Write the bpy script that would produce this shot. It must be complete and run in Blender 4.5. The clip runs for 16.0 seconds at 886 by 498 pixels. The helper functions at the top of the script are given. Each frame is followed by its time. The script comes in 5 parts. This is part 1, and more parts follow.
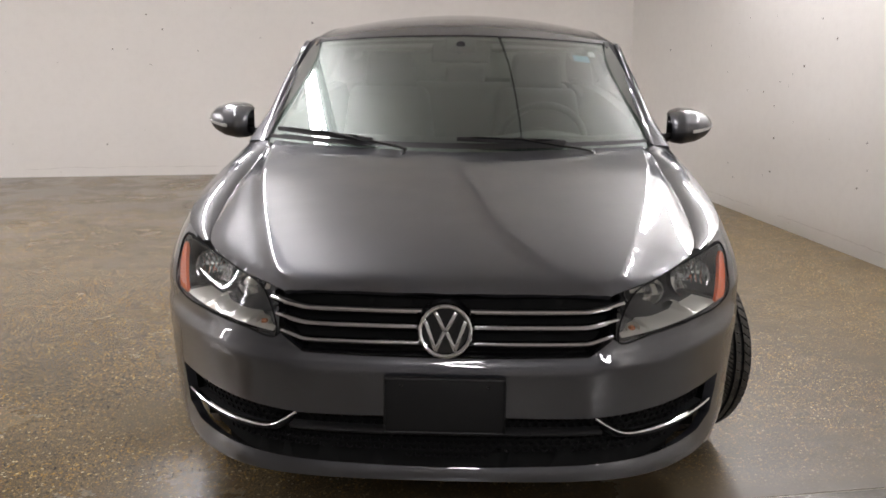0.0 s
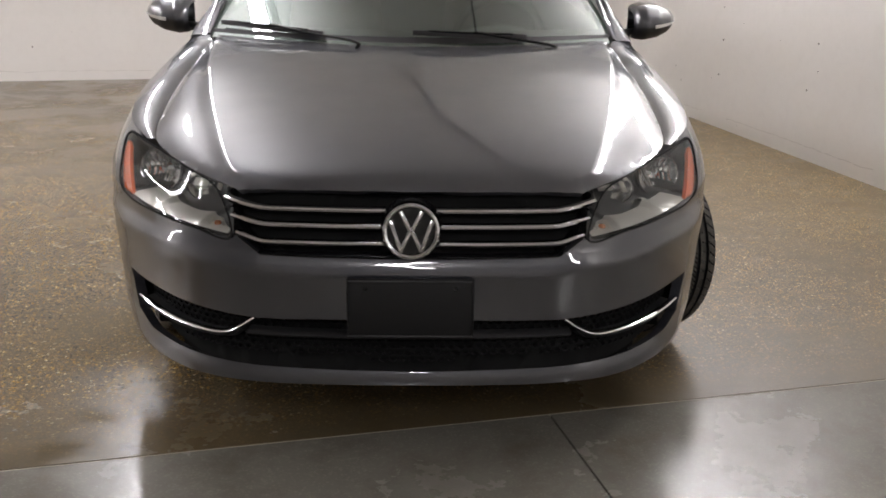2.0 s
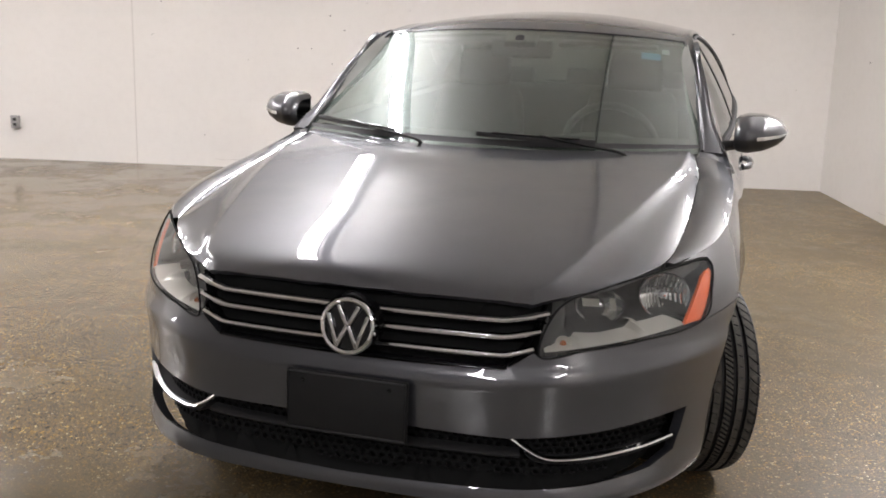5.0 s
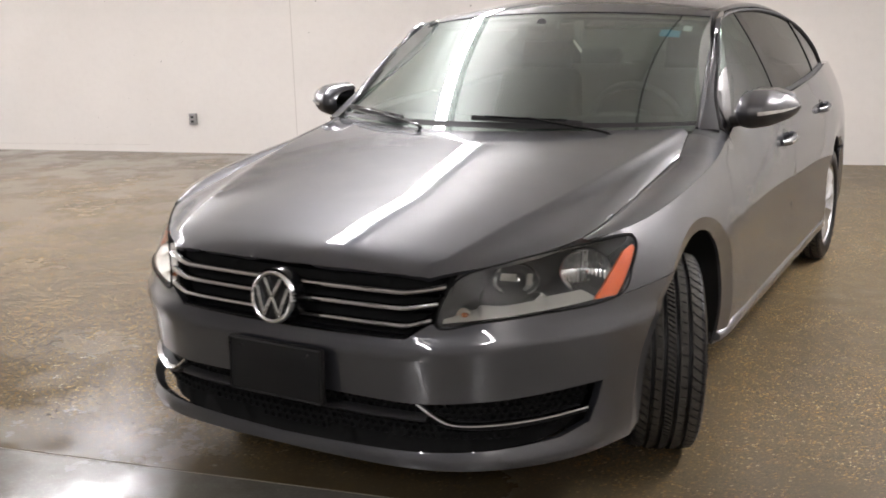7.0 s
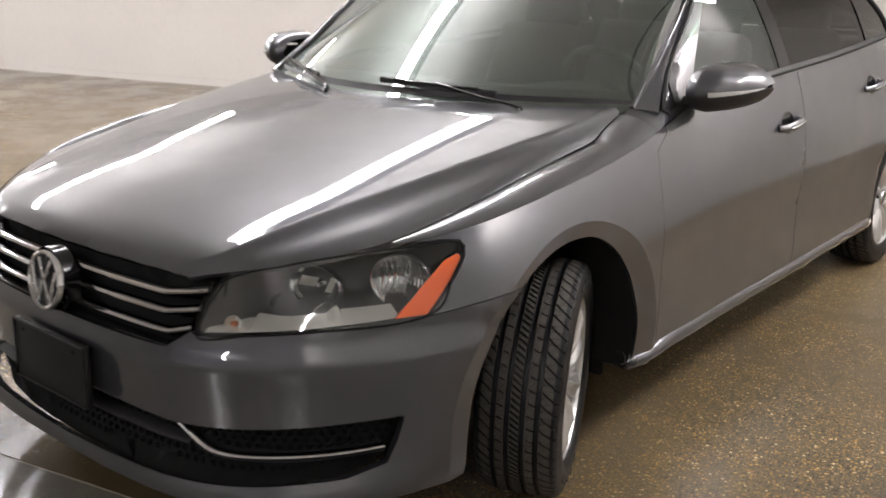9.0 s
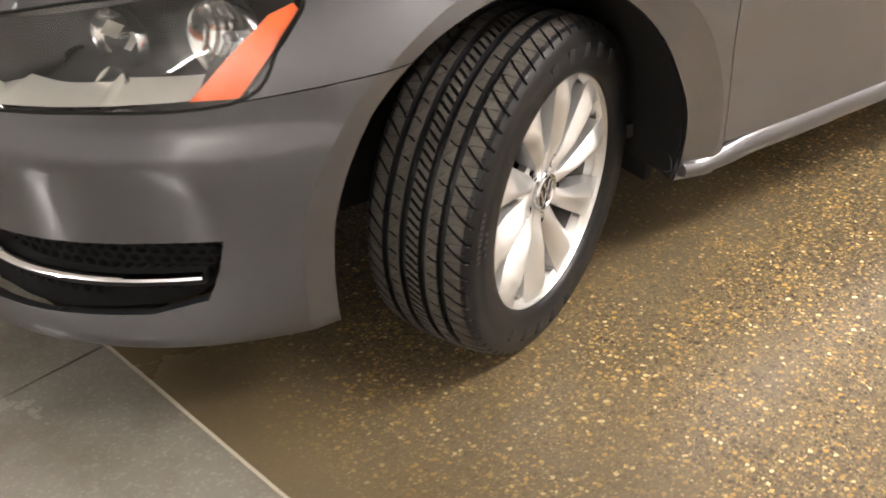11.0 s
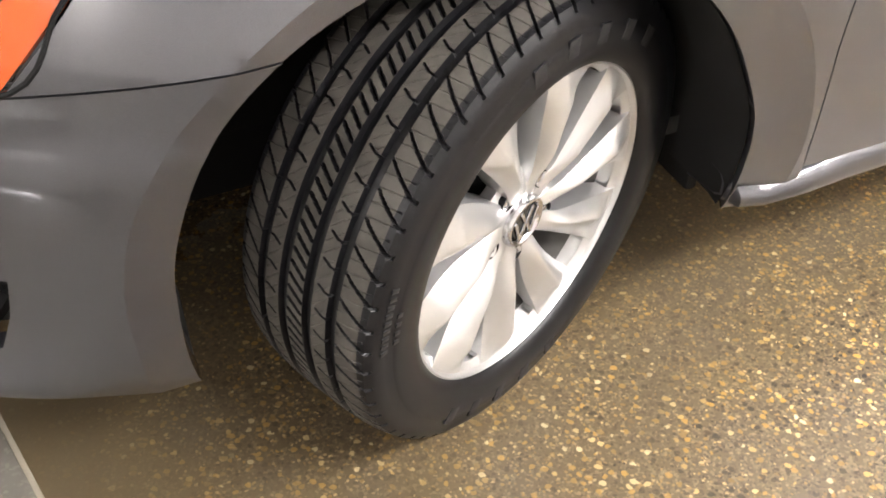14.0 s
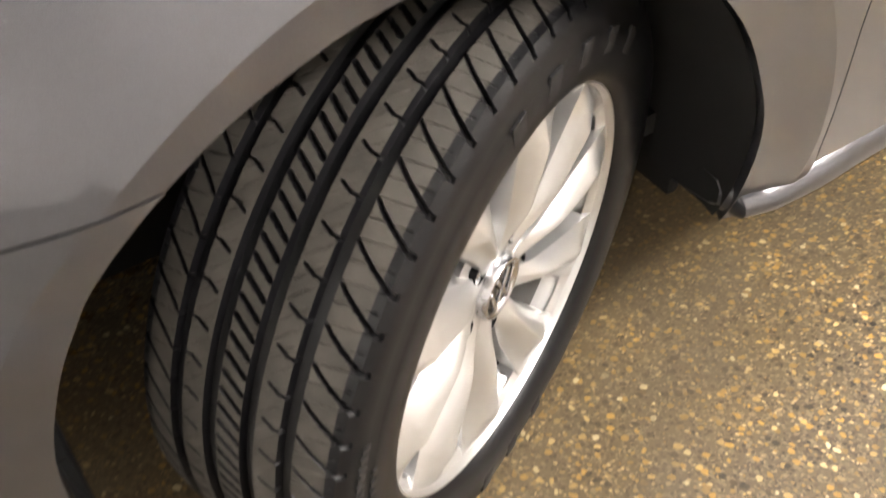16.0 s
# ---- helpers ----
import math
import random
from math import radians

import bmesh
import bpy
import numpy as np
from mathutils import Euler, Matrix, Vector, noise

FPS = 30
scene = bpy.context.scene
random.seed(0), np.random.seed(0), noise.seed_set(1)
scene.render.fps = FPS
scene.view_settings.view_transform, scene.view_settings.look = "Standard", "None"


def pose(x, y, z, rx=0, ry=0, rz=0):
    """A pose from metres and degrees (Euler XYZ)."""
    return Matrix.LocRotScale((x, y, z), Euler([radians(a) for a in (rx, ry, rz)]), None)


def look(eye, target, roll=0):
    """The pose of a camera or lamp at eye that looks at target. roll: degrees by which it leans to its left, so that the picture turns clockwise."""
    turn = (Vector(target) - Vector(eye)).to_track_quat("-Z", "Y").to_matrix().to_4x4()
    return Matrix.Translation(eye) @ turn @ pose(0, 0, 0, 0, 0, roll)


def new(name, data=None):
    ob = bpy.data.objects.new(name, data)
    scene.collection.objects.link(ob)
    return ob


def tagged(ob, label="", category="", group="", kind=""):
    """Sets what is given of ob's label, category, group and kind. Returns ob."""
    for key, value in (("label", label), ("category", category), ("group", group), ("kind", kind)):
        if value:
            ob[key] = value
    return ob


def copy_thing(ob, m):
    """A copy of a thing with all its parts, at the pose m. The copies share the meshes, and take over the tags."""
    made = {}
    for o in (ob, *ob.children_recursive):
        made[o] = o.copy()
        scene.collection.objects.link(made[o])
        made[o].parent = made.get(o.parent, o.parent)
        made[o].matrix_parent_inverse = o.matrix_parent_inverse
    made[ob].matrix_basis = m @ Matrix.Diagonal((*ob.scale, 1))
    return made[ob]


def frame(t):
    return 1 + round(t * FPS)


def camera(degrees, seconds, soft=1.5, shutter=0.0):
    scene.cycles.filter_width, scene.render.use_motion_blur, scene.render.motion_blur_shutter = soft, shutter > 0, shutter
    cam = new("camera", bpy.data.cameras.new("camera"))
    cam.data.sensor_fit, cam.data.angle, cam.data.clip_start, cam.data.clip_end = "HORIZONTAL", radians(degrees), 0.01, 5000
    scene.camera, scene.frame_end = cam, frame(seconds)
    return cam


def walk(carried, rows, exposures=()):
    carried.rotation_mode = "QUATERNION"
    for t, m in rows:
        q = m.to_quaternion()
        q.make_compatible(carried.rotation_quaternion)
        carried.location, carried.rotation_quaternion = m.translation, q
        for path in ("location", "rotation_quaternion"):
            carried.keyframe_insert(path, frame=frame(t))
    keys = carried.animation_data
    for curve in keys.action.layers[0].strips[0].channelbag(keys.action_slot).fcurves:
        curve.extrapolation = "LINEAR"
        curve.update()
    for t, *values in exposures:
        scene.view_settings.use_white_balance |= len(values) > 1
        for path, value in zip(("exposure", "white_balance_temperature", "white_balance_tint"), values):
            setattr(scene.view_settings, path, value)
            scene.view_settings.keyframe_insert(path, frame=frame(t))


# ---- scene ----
from mathutils import geometry

cam = camera(48.5, 16.0, soft=1.7, shutter=0.5)
PATH = [
    (0, (0.071, -2.467, 1.4), (0.008, -0.518, 0.959), 0.6),
    (0.5, (0.047, -2.467, 1.402), (0.005, -0.513, 0.976), 1.1),
    (1, (0.016, -2.456, 1.386), (-0.023, -0.508, 0.936), 1.1),
    (1.5, (-0.035, -2.4, 1.35), (-0.021, -0.471, 0.824), 0.7),
    (2, (-0.001, -2.359, 1.336), (0.065, -0.457, 0.722), 1.1),
    (2.5, (0.174, -2.32, 1.307), (0.043, -0.416, 0.707), 0.4),
    (3, (0.33, -2.323, 1.299), (0.06, -0.409, 0.785), -0.4),
    (3.5, (0.434, -2.261, 1.3), (0.117, -0.337, 0.859), -1.6),
    (3.7, (0.482, -2.206, 1.307), (0.134, -0.283, 0.881), -1.9),
    (5.8, (1.153, -2.127, 1.328), (0.45, -0.307, 0.888), 1.2),
    (6, (1.22, -2.095, 1.327), (0.456, -0.3, 0.888), -0.4),
    (6.5, (1.493, -2.072, 1.339), (0.569, -0.353, 0.904), 0.0),
    (7, (1.692, -1.993, 1.337), (0.713, -0.309, 0.887), -1.4),
    (7.5, (1.82, -1.761, 1.344), (0.798, -0.103, 0.89), 0.6),
    (8, (1.99, -1.556, 1.353), (0.911, 0.078, 0.946), -0.9),
    (8.5, (2.177, -1.347, 1.353), (0.974, 0.165, 0.835), -0.8),
    (9, (2.126, -1.1, 1.346), (0.898, 0.377, 0.789), 0.6),
    (9.5, (2.095, -0.826, 1.301), (0.849, 0.565, 0.584), 1.0),
    (10, (2.098, -0.539, 1.264), (0.76, 0.674, 0.405), -0.2),
    (10.2, (2.088, -0.429, 1.241), (0.733, 0.711, 0.311), -0.6),
    (12.3, (1.896, 0.405, 1.162), (0.411, 0.955, -0.061), -2.6),
    (12.5, (1.851, 0.425, 1.155), (0.392, 0.962, -0.104), -1.4),
    (13, (1.736, 0.459, 1.131), (0.344, 1.041, -0.181), 1.0),
    (13.5, (1.667, 0.45, 1.114), (0.31, 1.077, -0.214), 1.6),
    (14, (1.626, 0.456, 1.108), (0.312, 1.088, -0.261), 1.3),
    (14.5, (1.58, 0.495, 1.087), (0.287, 1.079, -0.322), 0.3),
    (15, (1.523, 0.555, 1.063), (0.251, 1.088, -0.386), -1.3),
    (15.5, (1.455, 0.568, 1.048), (0.244, 1.132, -0.441), -3.2),
    (16, (1.346, 0.547, 1.035), (0.208, 1.299, -0.428), -1.2),
]
walk(cam, [(t, look(eye, target, roll)) for t, eye, target, roll in PATH],
     exposures=[(0, 0.32, 6500, 10), (2, 0.36, 6500, 10), (3.5, 0.63, 6500, 10), (7, 0.63, 6500, 10), (9, 0.55, 6550, 10), (10, 1.19, 7100, 10),
                (12.5, 1.82, 7000, 10), (14, 1.97, 6650, 10), (16, 1.75, 6950, 10)])

# ---- world, lights, exposure ----
world = bpy.data.worlds.new("world")
scene.world = world
world.use_nodes = True
world.node_tree.nodes["Background"].inputs[0].default_value = (0.9, 0.92, 1.0, 1)
world.node_tree.nodes["Background"].inputs[1].default_value = 0.02
scene.view_settings.exposure = 0.0
TUBE_POWER = 33.0
BARE_POWER = 74.0

# the room stands turned against the car
ROOM = Matrix.Rotation(radians(12.4), 4, "Z")
WALL_E, WALL_N, WALL_W, WALL_S, HIGH = 3.22, 7.14, -13.0, -9.0, 3.0

# ---- materials ----


def material(name, color, rough=0.5, metal=0.0, **more):
    m = bpy.data.materials.new(name)
    m.use_nodes = True
    b = m.node_tree.nodes["Principled BSDF"]
    b.inputs["Base Color"].default_value = (*color, 1)
    b.inputs["Roughness"].default_value = rough
    b.inputs["Metallic"].default_value = metal
    for key, value in more.items():
        b.inputs[key.replace("_", " ")].default_value = value
    return m


class Nodes:
    """A short hand for node trees."""

    def __init__(self, m):
        self.t = m.node_tree
        self.b = self.t.nodes["Principled BSDF"]

    def add(self, kind, **values):
        n = self.t.nodes.new(kind)
        for k, v in values.items():
            if k in n.inputs:
                n.inputs[k].default_value = v
        return n

    def link(self, a, b):
        self.t.links.new(a, b)

    def coords(self, scale=1.0):
        c = self.add("ShaderNodeTexCoord")
        m = self.add("ShaderNodeMapping")
        m.inputs["Scale"].default_value = (scale, scale, scale) if isinstance(scale, (int, float)) else scale
        self.link(c.outputs["Object"], m.inputs["Vector"])
        return m.outputs["Vector"]

    def noise(self, vec, scale, detail=4, rough=0.55):
        n = self.add("ShaderNodeTexNoise", Scale=scale, Detail=detail, Roughness=rough)
        self.link(vec, n.inputs["Vector"])
        return n.outputs["Fac"]

    def ramp(self, fac, *stops):
        r = self.add("ShaderNodeValToRGB")
        while len(r.color_ramp.elements) < len(stops):
            r.color_ramp.elements.new(0.5)
        for e, (p, c) in zip(r.color_ramp.elements, stops):
            e.position = p
            e.color = (*c, 1) if isinstance(c, tuple) else (c, c, c, 1)
        self.link(fac, r.inputs["Fac"])
        return r.outputs["Color"]

    def mix(self, fac, a, b, blend="MIX"):
        n = self.t.nodes.new("ShaderNodeMix")
        n.data_type, n.blend_type = "RGBA", blend
        for sock, v in ((n.inputs[0], fac), (n.inputs[6], a), (n.inputs[7], b)):
            if isinstance(v, (int, float)):
                sock.default_value = v
            elif isinstance(v, tuple):
                sock.default_value = (*v, 1)
            else:
                self.link(v, sock)
        return n.outputs[2]

    def bump(self, height, strength, distance):
        n = self.add("ShaderNodeBump", Strength=strength, Distance=distance)
        self.link(height, n.inputs["Height"])
        self.link(n.outputs["Normal"], self.b.inputs["Normal"])


def paint_material():
    m = material("grey_metallic_paint", (0.070, 0.072, 0.080), 0.47, 0.64, Coat_Weight=1.0, Coat_Roughness=0.02, Coat_IOR=1.95)
    n = Nodes(m)
    v = n.coords()
    flake = n.noise(v, 2600, 1)
    n.link(n.ramp(flake, (0.35, (0.048, 0.0493, 0.0575)), (0.7, (0.073, 0.075, 0.087))), n.b.inputs["Base Color"])
    dust = n.noise(v, 7, 5)
    n.link(n.ramp(dust, (0.4, 0.45), (0.75, 0.49)), n.b.inputs["Roughness"])
    return m


def concrete_wall_material():
    m = material("white_painted_concrete", (0.76, 0.73, 0.69), 0.75)
    n = Nodes(m)
    v = n.coords()
    big = n.noise(v, 0.5, 4)
    fine = n.noise(v, 14, 6, 0.65)
    c = n.mix(n.ramp(big, (0.3, 0.0), (0.75, 1.0)), (0.74, 0.71, 0.67), (0.80, 0.775, 0.735))
    c = n.mix(n.ramp(fine, (0.45, 0.0), (0.9, 0.25)), c, (0.62, 0.59, 0.55))
    vor = n.add("ShaderNodeTexVoronoi", Scale=4.5)
    n.link(v, vor.inputs["Vector"])
    n.link(n.mix(n.ramp(vor.outputs["Distance"], (0.012, 0.8), (0.03, 0.0)), c, (0.42, 0.39, 0.35)), n.b.inputs["Base Color"])
    n.bump(n.noise(v, 5, 8, 0.7), 0.25, 0.02)
    return m


def floor_material(name, rough_ground):
    """Polished concrete; rough_ground: worn down to the pebbles in it."""
    m = material(name, (0.3, 0.27, 0.22), 0.25)
    n = Nodes(m)
    v = n.coords()
    big = n.noise(v, 0.8, 5, 0.6)
    mid = n.noise(v, 5, 6, 0.65)
    if rough_ground:
        base = n.mix(n.ramp(big, (0.3, 0.0), (0.7, 1.0)), (0.078, 0.058, 0.031), (0.142, 0.106, 0.057))
        peb = n.add("ShaderNodeTexVoronoi", Scale=86.0, Randomness=1.0)
        warp = n.mix(0.012, v, n.noise(v, 60, 2))
        n.link(warp, peb.inputs["Vector"])
        tint = n.add("ShaderNodeSeparateColor")
        n.link(peb.outputs["Color"], tint.inputs[0])
        stone = n.ramp(tint.outputs[0], (0.0, (0.018, 0.014, 0.010)), (0.27, (0.032, 0.024, 0.016)), (0.30, (0.26, 0.155, 0.042)),
                       (0.55, (0.50, 0.28, 0.052)), (0.72, (0.17, 0.11, 0.05)), (0.86, (0.58, 0.38, 0.12)), (0.97, (0.72, 0.60, 0.37)))
        shape = n.ramp(peb.outputs["Distance"], (0.33, 1.0), (0.41, 0.0))
        shown = n.ramp(tint.outputs[1], (0.30, 0.0), (0.36, 1.0))
        shape = n.mix(1.0, shape, shown, "MULTIPLY")
        patch = n.ramp(n.noise(v, 1.3, 3), (0.36, 0.30), (0.56, 1.0))
        along = n.add("ShaderNodeSeparateXYZ")
        n.link(n.mix(0.10, v, n.noise(v, 3.0, 4)), along.inputs[0])
        patch = n.mix(1.0, patch, n.ramp(along.outputs[1], (0.20, 0.06), (0.62, 1.0)), "MULTIPLY")
        shape = n.mix(1.0, shape, patch, "MULTIPLY")
        small = n.add("ShaderNodeTexVoronoi", Scale=150.0)
        n.link(warp, small.inputs["Vector"])
        st = n.add("ShaderNodeSeparateColor")
        n.link(small.outputs["Color"], st.inputs[0])
        chip = n.ramp(st.outputs[0], (0.0, (0.02, 0.016, 0.012)), (0.27, (0.05, 0.036, 0.022)), (0.32, (0.34, 0.205, 0.06)), (0.7, (0.22, 0.155, 0.09)), (0.9, (0.52, 0.37, 0.18)))
        seen = n.mix(1.0, n.ramp(small.outputs["Distance"], (0.32, 1.0), (0.42, 0.0)), n.ramp(st.outputs[1], (0.28, 0.0), (0.34, 1.0)), "MULTIPLY")
        seen = n.mix(1.0, seen, patch, "MULTIPLY")
        grit = n.add("ShaderNodeTexVoronoi", Scale=260.0)
        n.link(v, grit.inputs["Vector"])
        gt = n.add("ShaderNodeSeparateColor")
        n.link(grit.outputs["Color"], gt.inputs[0])
        base = n.mix(n.mix(1.0, n.ramp(gt.outputs[0], (0.6, 0.0), (1.0, 0.45)), patch, "MULTIPLY"), base, (0.38, 0.28, 0.16))
        base = n.mix(n.mix(1.0, n.ramp(gt.outputs[1], (0.72, 0.0), (0.95, 0.9)), patch, "MULTIPLY"), base, (0.05, 0.038, 0.028))
        c = n.mix(shape, n.mix(seen, base, chip), stone)
    else:
        c = n.mix(n.ramp(big, (0.3, 0.0), (0.7, 1.0)), (0.145, 0.135, 0.113), (0.205, 0.193, 0.166))
        grit = n.add("ShaderNodeTexVoronoi", Scale=200.0)
        n.link(v, grit.inputs["Vector"])
        gt = n.add("ShaderNodeSeparateColor")
        n.link(grit.outputs["Color"], gt.inputs[0])
        c = n.mix(n.ramp(gt.outputs[0], (0.75, 0.0), (1.0, 0.3)), c, (0.33, 0.30, 0.25))
    c = n.mix(n.ramp(mid, (0.46, 0.0), (0.80, 0.75)), c, (0.09, 0.074, 0.052))
    n.link(c, n.b.inputs["Base Color"])
    gloss = n.ramp(n.noise(v, 1.5, 7, 0.68), (0.44, 0.09), (0.51, 0.23), (0.72, 0.34))
    if rough_ground:        # the lane beside the car has lost its polish
        lane = n.mix(1.0, n.ramp(along.outputs[0], (0.35, 0.0), (0.75, 1.0)), n.ramp(n.noise(v, 9, 4), (0.3, 0.7), (0.6, 1.0)), "MULTIPLY")
        gloss = n.mix(lane, gloss, (0.42, 0.42, 0.42))
    n.link(gloss, n.b.inputs["Roughness"])
    n.bump(n.noise(v, 30, 6, 0.6), 0.12, 0.004)
    return m


PAINT = paint_material()
WALL = concrete_wall_material()
FLOOR = floor_material("worn_concrete", True)
SLAB = floor_material("smooth_concrete", False)
CEILING = material("ceiling_concrete", (0.72, 0.71, 0.69), 0.8)
BLACK = material("black_plastic", (0.018, 0.018, 0.019), 0.5)
DEEP_BLACK = material("deep_black_plastic", (0.007, 0.007, 0.0075), 0.85, Specular_IOR_Level=0.25)
HOLDER = material("plate_holder_plastic", (0.011, 0.011, 0.0115), 0.55, Specular_IOR_Level=0.3)
GLOSS_BLACK = material("gloss_black_plastic", (0.008, 0.008, 0.009), 0.12)
MATT = material("matt_black", (0.012, 0.012, 0.012), 0.95, Specular_IOR_Level=0.2)
CHROME = material("chrome", (0.82, 0.82, 0.83), 0.07, 1.0)
SATIN = material("satin_chrome", (0.60, 0.60, 0.62), 0.22, 1.0)
# dark metal with the shade inside the wheels put into its colour
SHADED_METAL = material("shaded_inner_metal", (0.10, 0.095, 0.088), 0.7, 0.3)
ALLOY = material("silver_wheel_paint", (0.64, 0.64, 0.635), 0.33, 0.75, Coat_Weight=0.6, Coat_Roughness=0.08)
DARK_METAL = material("dark_metal", (0.05, 0.048, 0.046), 0.5, 0.6)
AMBER = material("amber_plastic", (0.80, 0.13, 0.025), 0.16, 0.0, Coat_Weight=0.6)
RUBBER = material("tyre_rubber", (0.006, 0.006, 0.007), 0.40, Specular_IOR_Level=0.32)
MARK = material("raised_rubber_mark", (0.012, 0.012, 0.013), 0.55)


def tread_material():
    """Tyre rubber with pale road dust on the running surface."""
    m = material("dusty_tread_rubber", (0.02, 0.02, 0.02), 0.7)
    n = Nodes(m)
    v = n.coords()
    dust = n.ramp(n.noise(v, 45, 5), (0.3, (0.042, 0.038, 0.032)), (0.7, (0.068, 0.061, 0.051)))
    n.link(dust, n.b.inputs["Base Color"])
    return m


TYRE_R = 0.3105
TREAD = tread_material()
TRIM_GREY = material("grey_fabric", (0.013, 0.0135, 0.0135), 0.9)
DASH = material("dark_dashboard", (0.02, 0.021, 0.021), 0.65)
DARK_LINING = material("grey_lining", (0.13, 0.13, 0.12), 0.9)
LINING = material("pale_lining", (0.26, 0.26, 0.24), 0.9)
BLUE = material("blue_sticker", (0.03, 0.33, 0.50), 0.6)
WHITE = material("white_sticker", (0.65, 0.72, 0.68), 0.6)
ENAMEL = material("white_enamel", (0.8, 0.8, 0.78), 0.4)
GREY_BOX = material("grey_steel_box", (0.35, 0.34, 0.33), 0.5, 0.3)


# dust: how strongly the added haze of reflections veils the glass
def glass_material(name, tint, dust=0.0, face_on=0.05, steep=5.0):
    m = bpy.data.materials.new(name)
    m.use_nodes = True
    t = m.node_tree
    t.nodes.remove(t.nodes["Principled BSDF"])
    clear = t.nodes.new("ShaderNodeBsdfTransparent")
    clear.inputs[0].default_value = (*tint, 1)
    shine = t.nodes.new("ShaderNodeBsdfGlossy")
    shine.inputs["Roughness"].default_value = 0.0
    shine.inputs["Color"].default_value = (1, 1, 1, 1)
    face = t.nodes.new("ShaderNodeLayerWeight")
    face.inputs[0].default_value = 0.5
    power = t.nodes.new("ShaderNodeMath")
    power.operation, power.inputs[1].default_value = "POWER", steep
    t.links.new(face.outputs["Facing"], power.inputs[0])
    f = t.nodes.new("ShaderNodeMath")
    f.operation, f.inputs[1].default_value, f.inputs[2].default_value = "MULTIPLY_ADD", 0.92, face_on
    t.links.new(power.outputs[0], f.inputs[0])
    k = t.nodes.new("ShaderNodeMixShader")
    t.links.new(f.outputs[0], k.inputs[0])
    t.links.new(clear.outputs[0], k.inputs[1])
    t.links.new(shine.outputs[0], k.inputs[2])
    film = t.nodes.new("ShaderNodeBsdfGlossy")      # haze of reflections, put in as a rough pale green layer
    film.inputs["Roughness"].default_value = 0.42
    film.inputs["Color"].default_value = (0.80, 0.92, 0.85, 1)
    d = t.nodes.new("ShaderNodeMixShader")
    d.inputs[0].default_value = dust
    t.links.new(k.outputs[0], d.inputs[1])
    t.links.new(film.outputs[0], d.inputs[2])
    t.links.new(d.outputs[0], t.nodes["Material Output"].inputs[0])
    return m


GLASS = glass_material("green_tinted_glass", (0.24, 0.29, 0.26), 0.02, 0.035)
SCREEN_GLASS = glass_material("hazed_windscreen_glass", (0.32, 0.42, 0.36), 0.085, 0.08, 3.0)
DARK_GLASS = glass_material("smoked_glass", (0.14, 0.145, 0.135), 0.0, 0.05)
LENS = glass_material("clear_lens", (0.94, 0.945, 0.94))


def lamp_material(name, color, power):
    m = bpy.data.materials.new(name)
    m.use_nodes = True
    b = m.node_tree.nodes["Principled BSDF"]
    b.inputs["Base Color"].default_value = (*color, 1)
    b.inputs["Emission Color"].default_value = (*color, 1)
    b.inputs["Emission Strength"].default_value = power
    return m


TUBE = lamp_material("fluorescent_tube", (1.0, 0.975, 1.01), TUBE_POWER)
BARE_TUBE = lamp_material("bare_fluorescent_tube", (1.0, 0.975, 1.01), BARE_POWER)

# ---- mesh helpers ----


def mesh_object(name, bm, mat, smooth=True, sharp=40):
    me = bpy.data.meshes.new(name)
    bmesh.ops.recalc_face_normals(bm, faces=bm.faces)
    bm.to_mesh(me)
    bm.free()
    me.materials.append(mat)
    if smooth:
        me.shade_smooth()
        if sharp:
            me.set_sharp_from_angle(angle=radians(sharp))
    return new(name, me)


def part(name, bm, mat, parent, label="", smooth=True, sharp=40):
    ob = mesh_object(name, bm, mat, smooth, sharp)
    ob.parent = parent
    return tagged(ob, label)


def box(size, at=(0, 0, 0), bevel=0.0, turn=None):
    bm = bmesh.new()
    bmesh.ops.create_cube(bm, size=1)
    bmesh.ops.scale(bm, vec=size, verts=bm.verts)
    if bevel:
        bmesh.ops.bevel(bm, geom=bm.edges[:], offset=bevel, segments=2, profile=0.5, affect="EDGES")
    if turn is not None:
        bmesh.ops.transform(bm, matrix=turn, verts=bm.verts)
    bmesh.ops.translate(bm, vec=at, verts=bm.verts)
    return bm


def sheet(grid, closed_u=False, closed_v=False):
    """A bmesh from a grid of places [u][v]."""
    g = np.asarray(grid, float)
    bm = bmesh.new()
    vs = [[bm.verts.new(p) for p in row] for row in g]
    nu, nv = len(vs), len(vs[0])
    for i in range(nu if closed_u else nu - 1):
        for j in range(nv if closed_v else nv - 1):
            a, b, c, d = vs[i][j], vs[(i + 1) % nu][j], vs[(i + 1) % nu][(j + 1) % nv], vs[i][(j + 1) % nv]
            if len({a, b, c, d}) == 4:
                bm.faces.new((a, b, c, d))
    return bm


def thicken(bm, depth):
    """Gives a sheet thickness on its inner side."""
    bmesh.ops.recalc_face_normals(bm, faces=bm.faces)
    bmesh.ops.solidify(bm, geom=bm.faces[:], thickness=depth)
    return bm


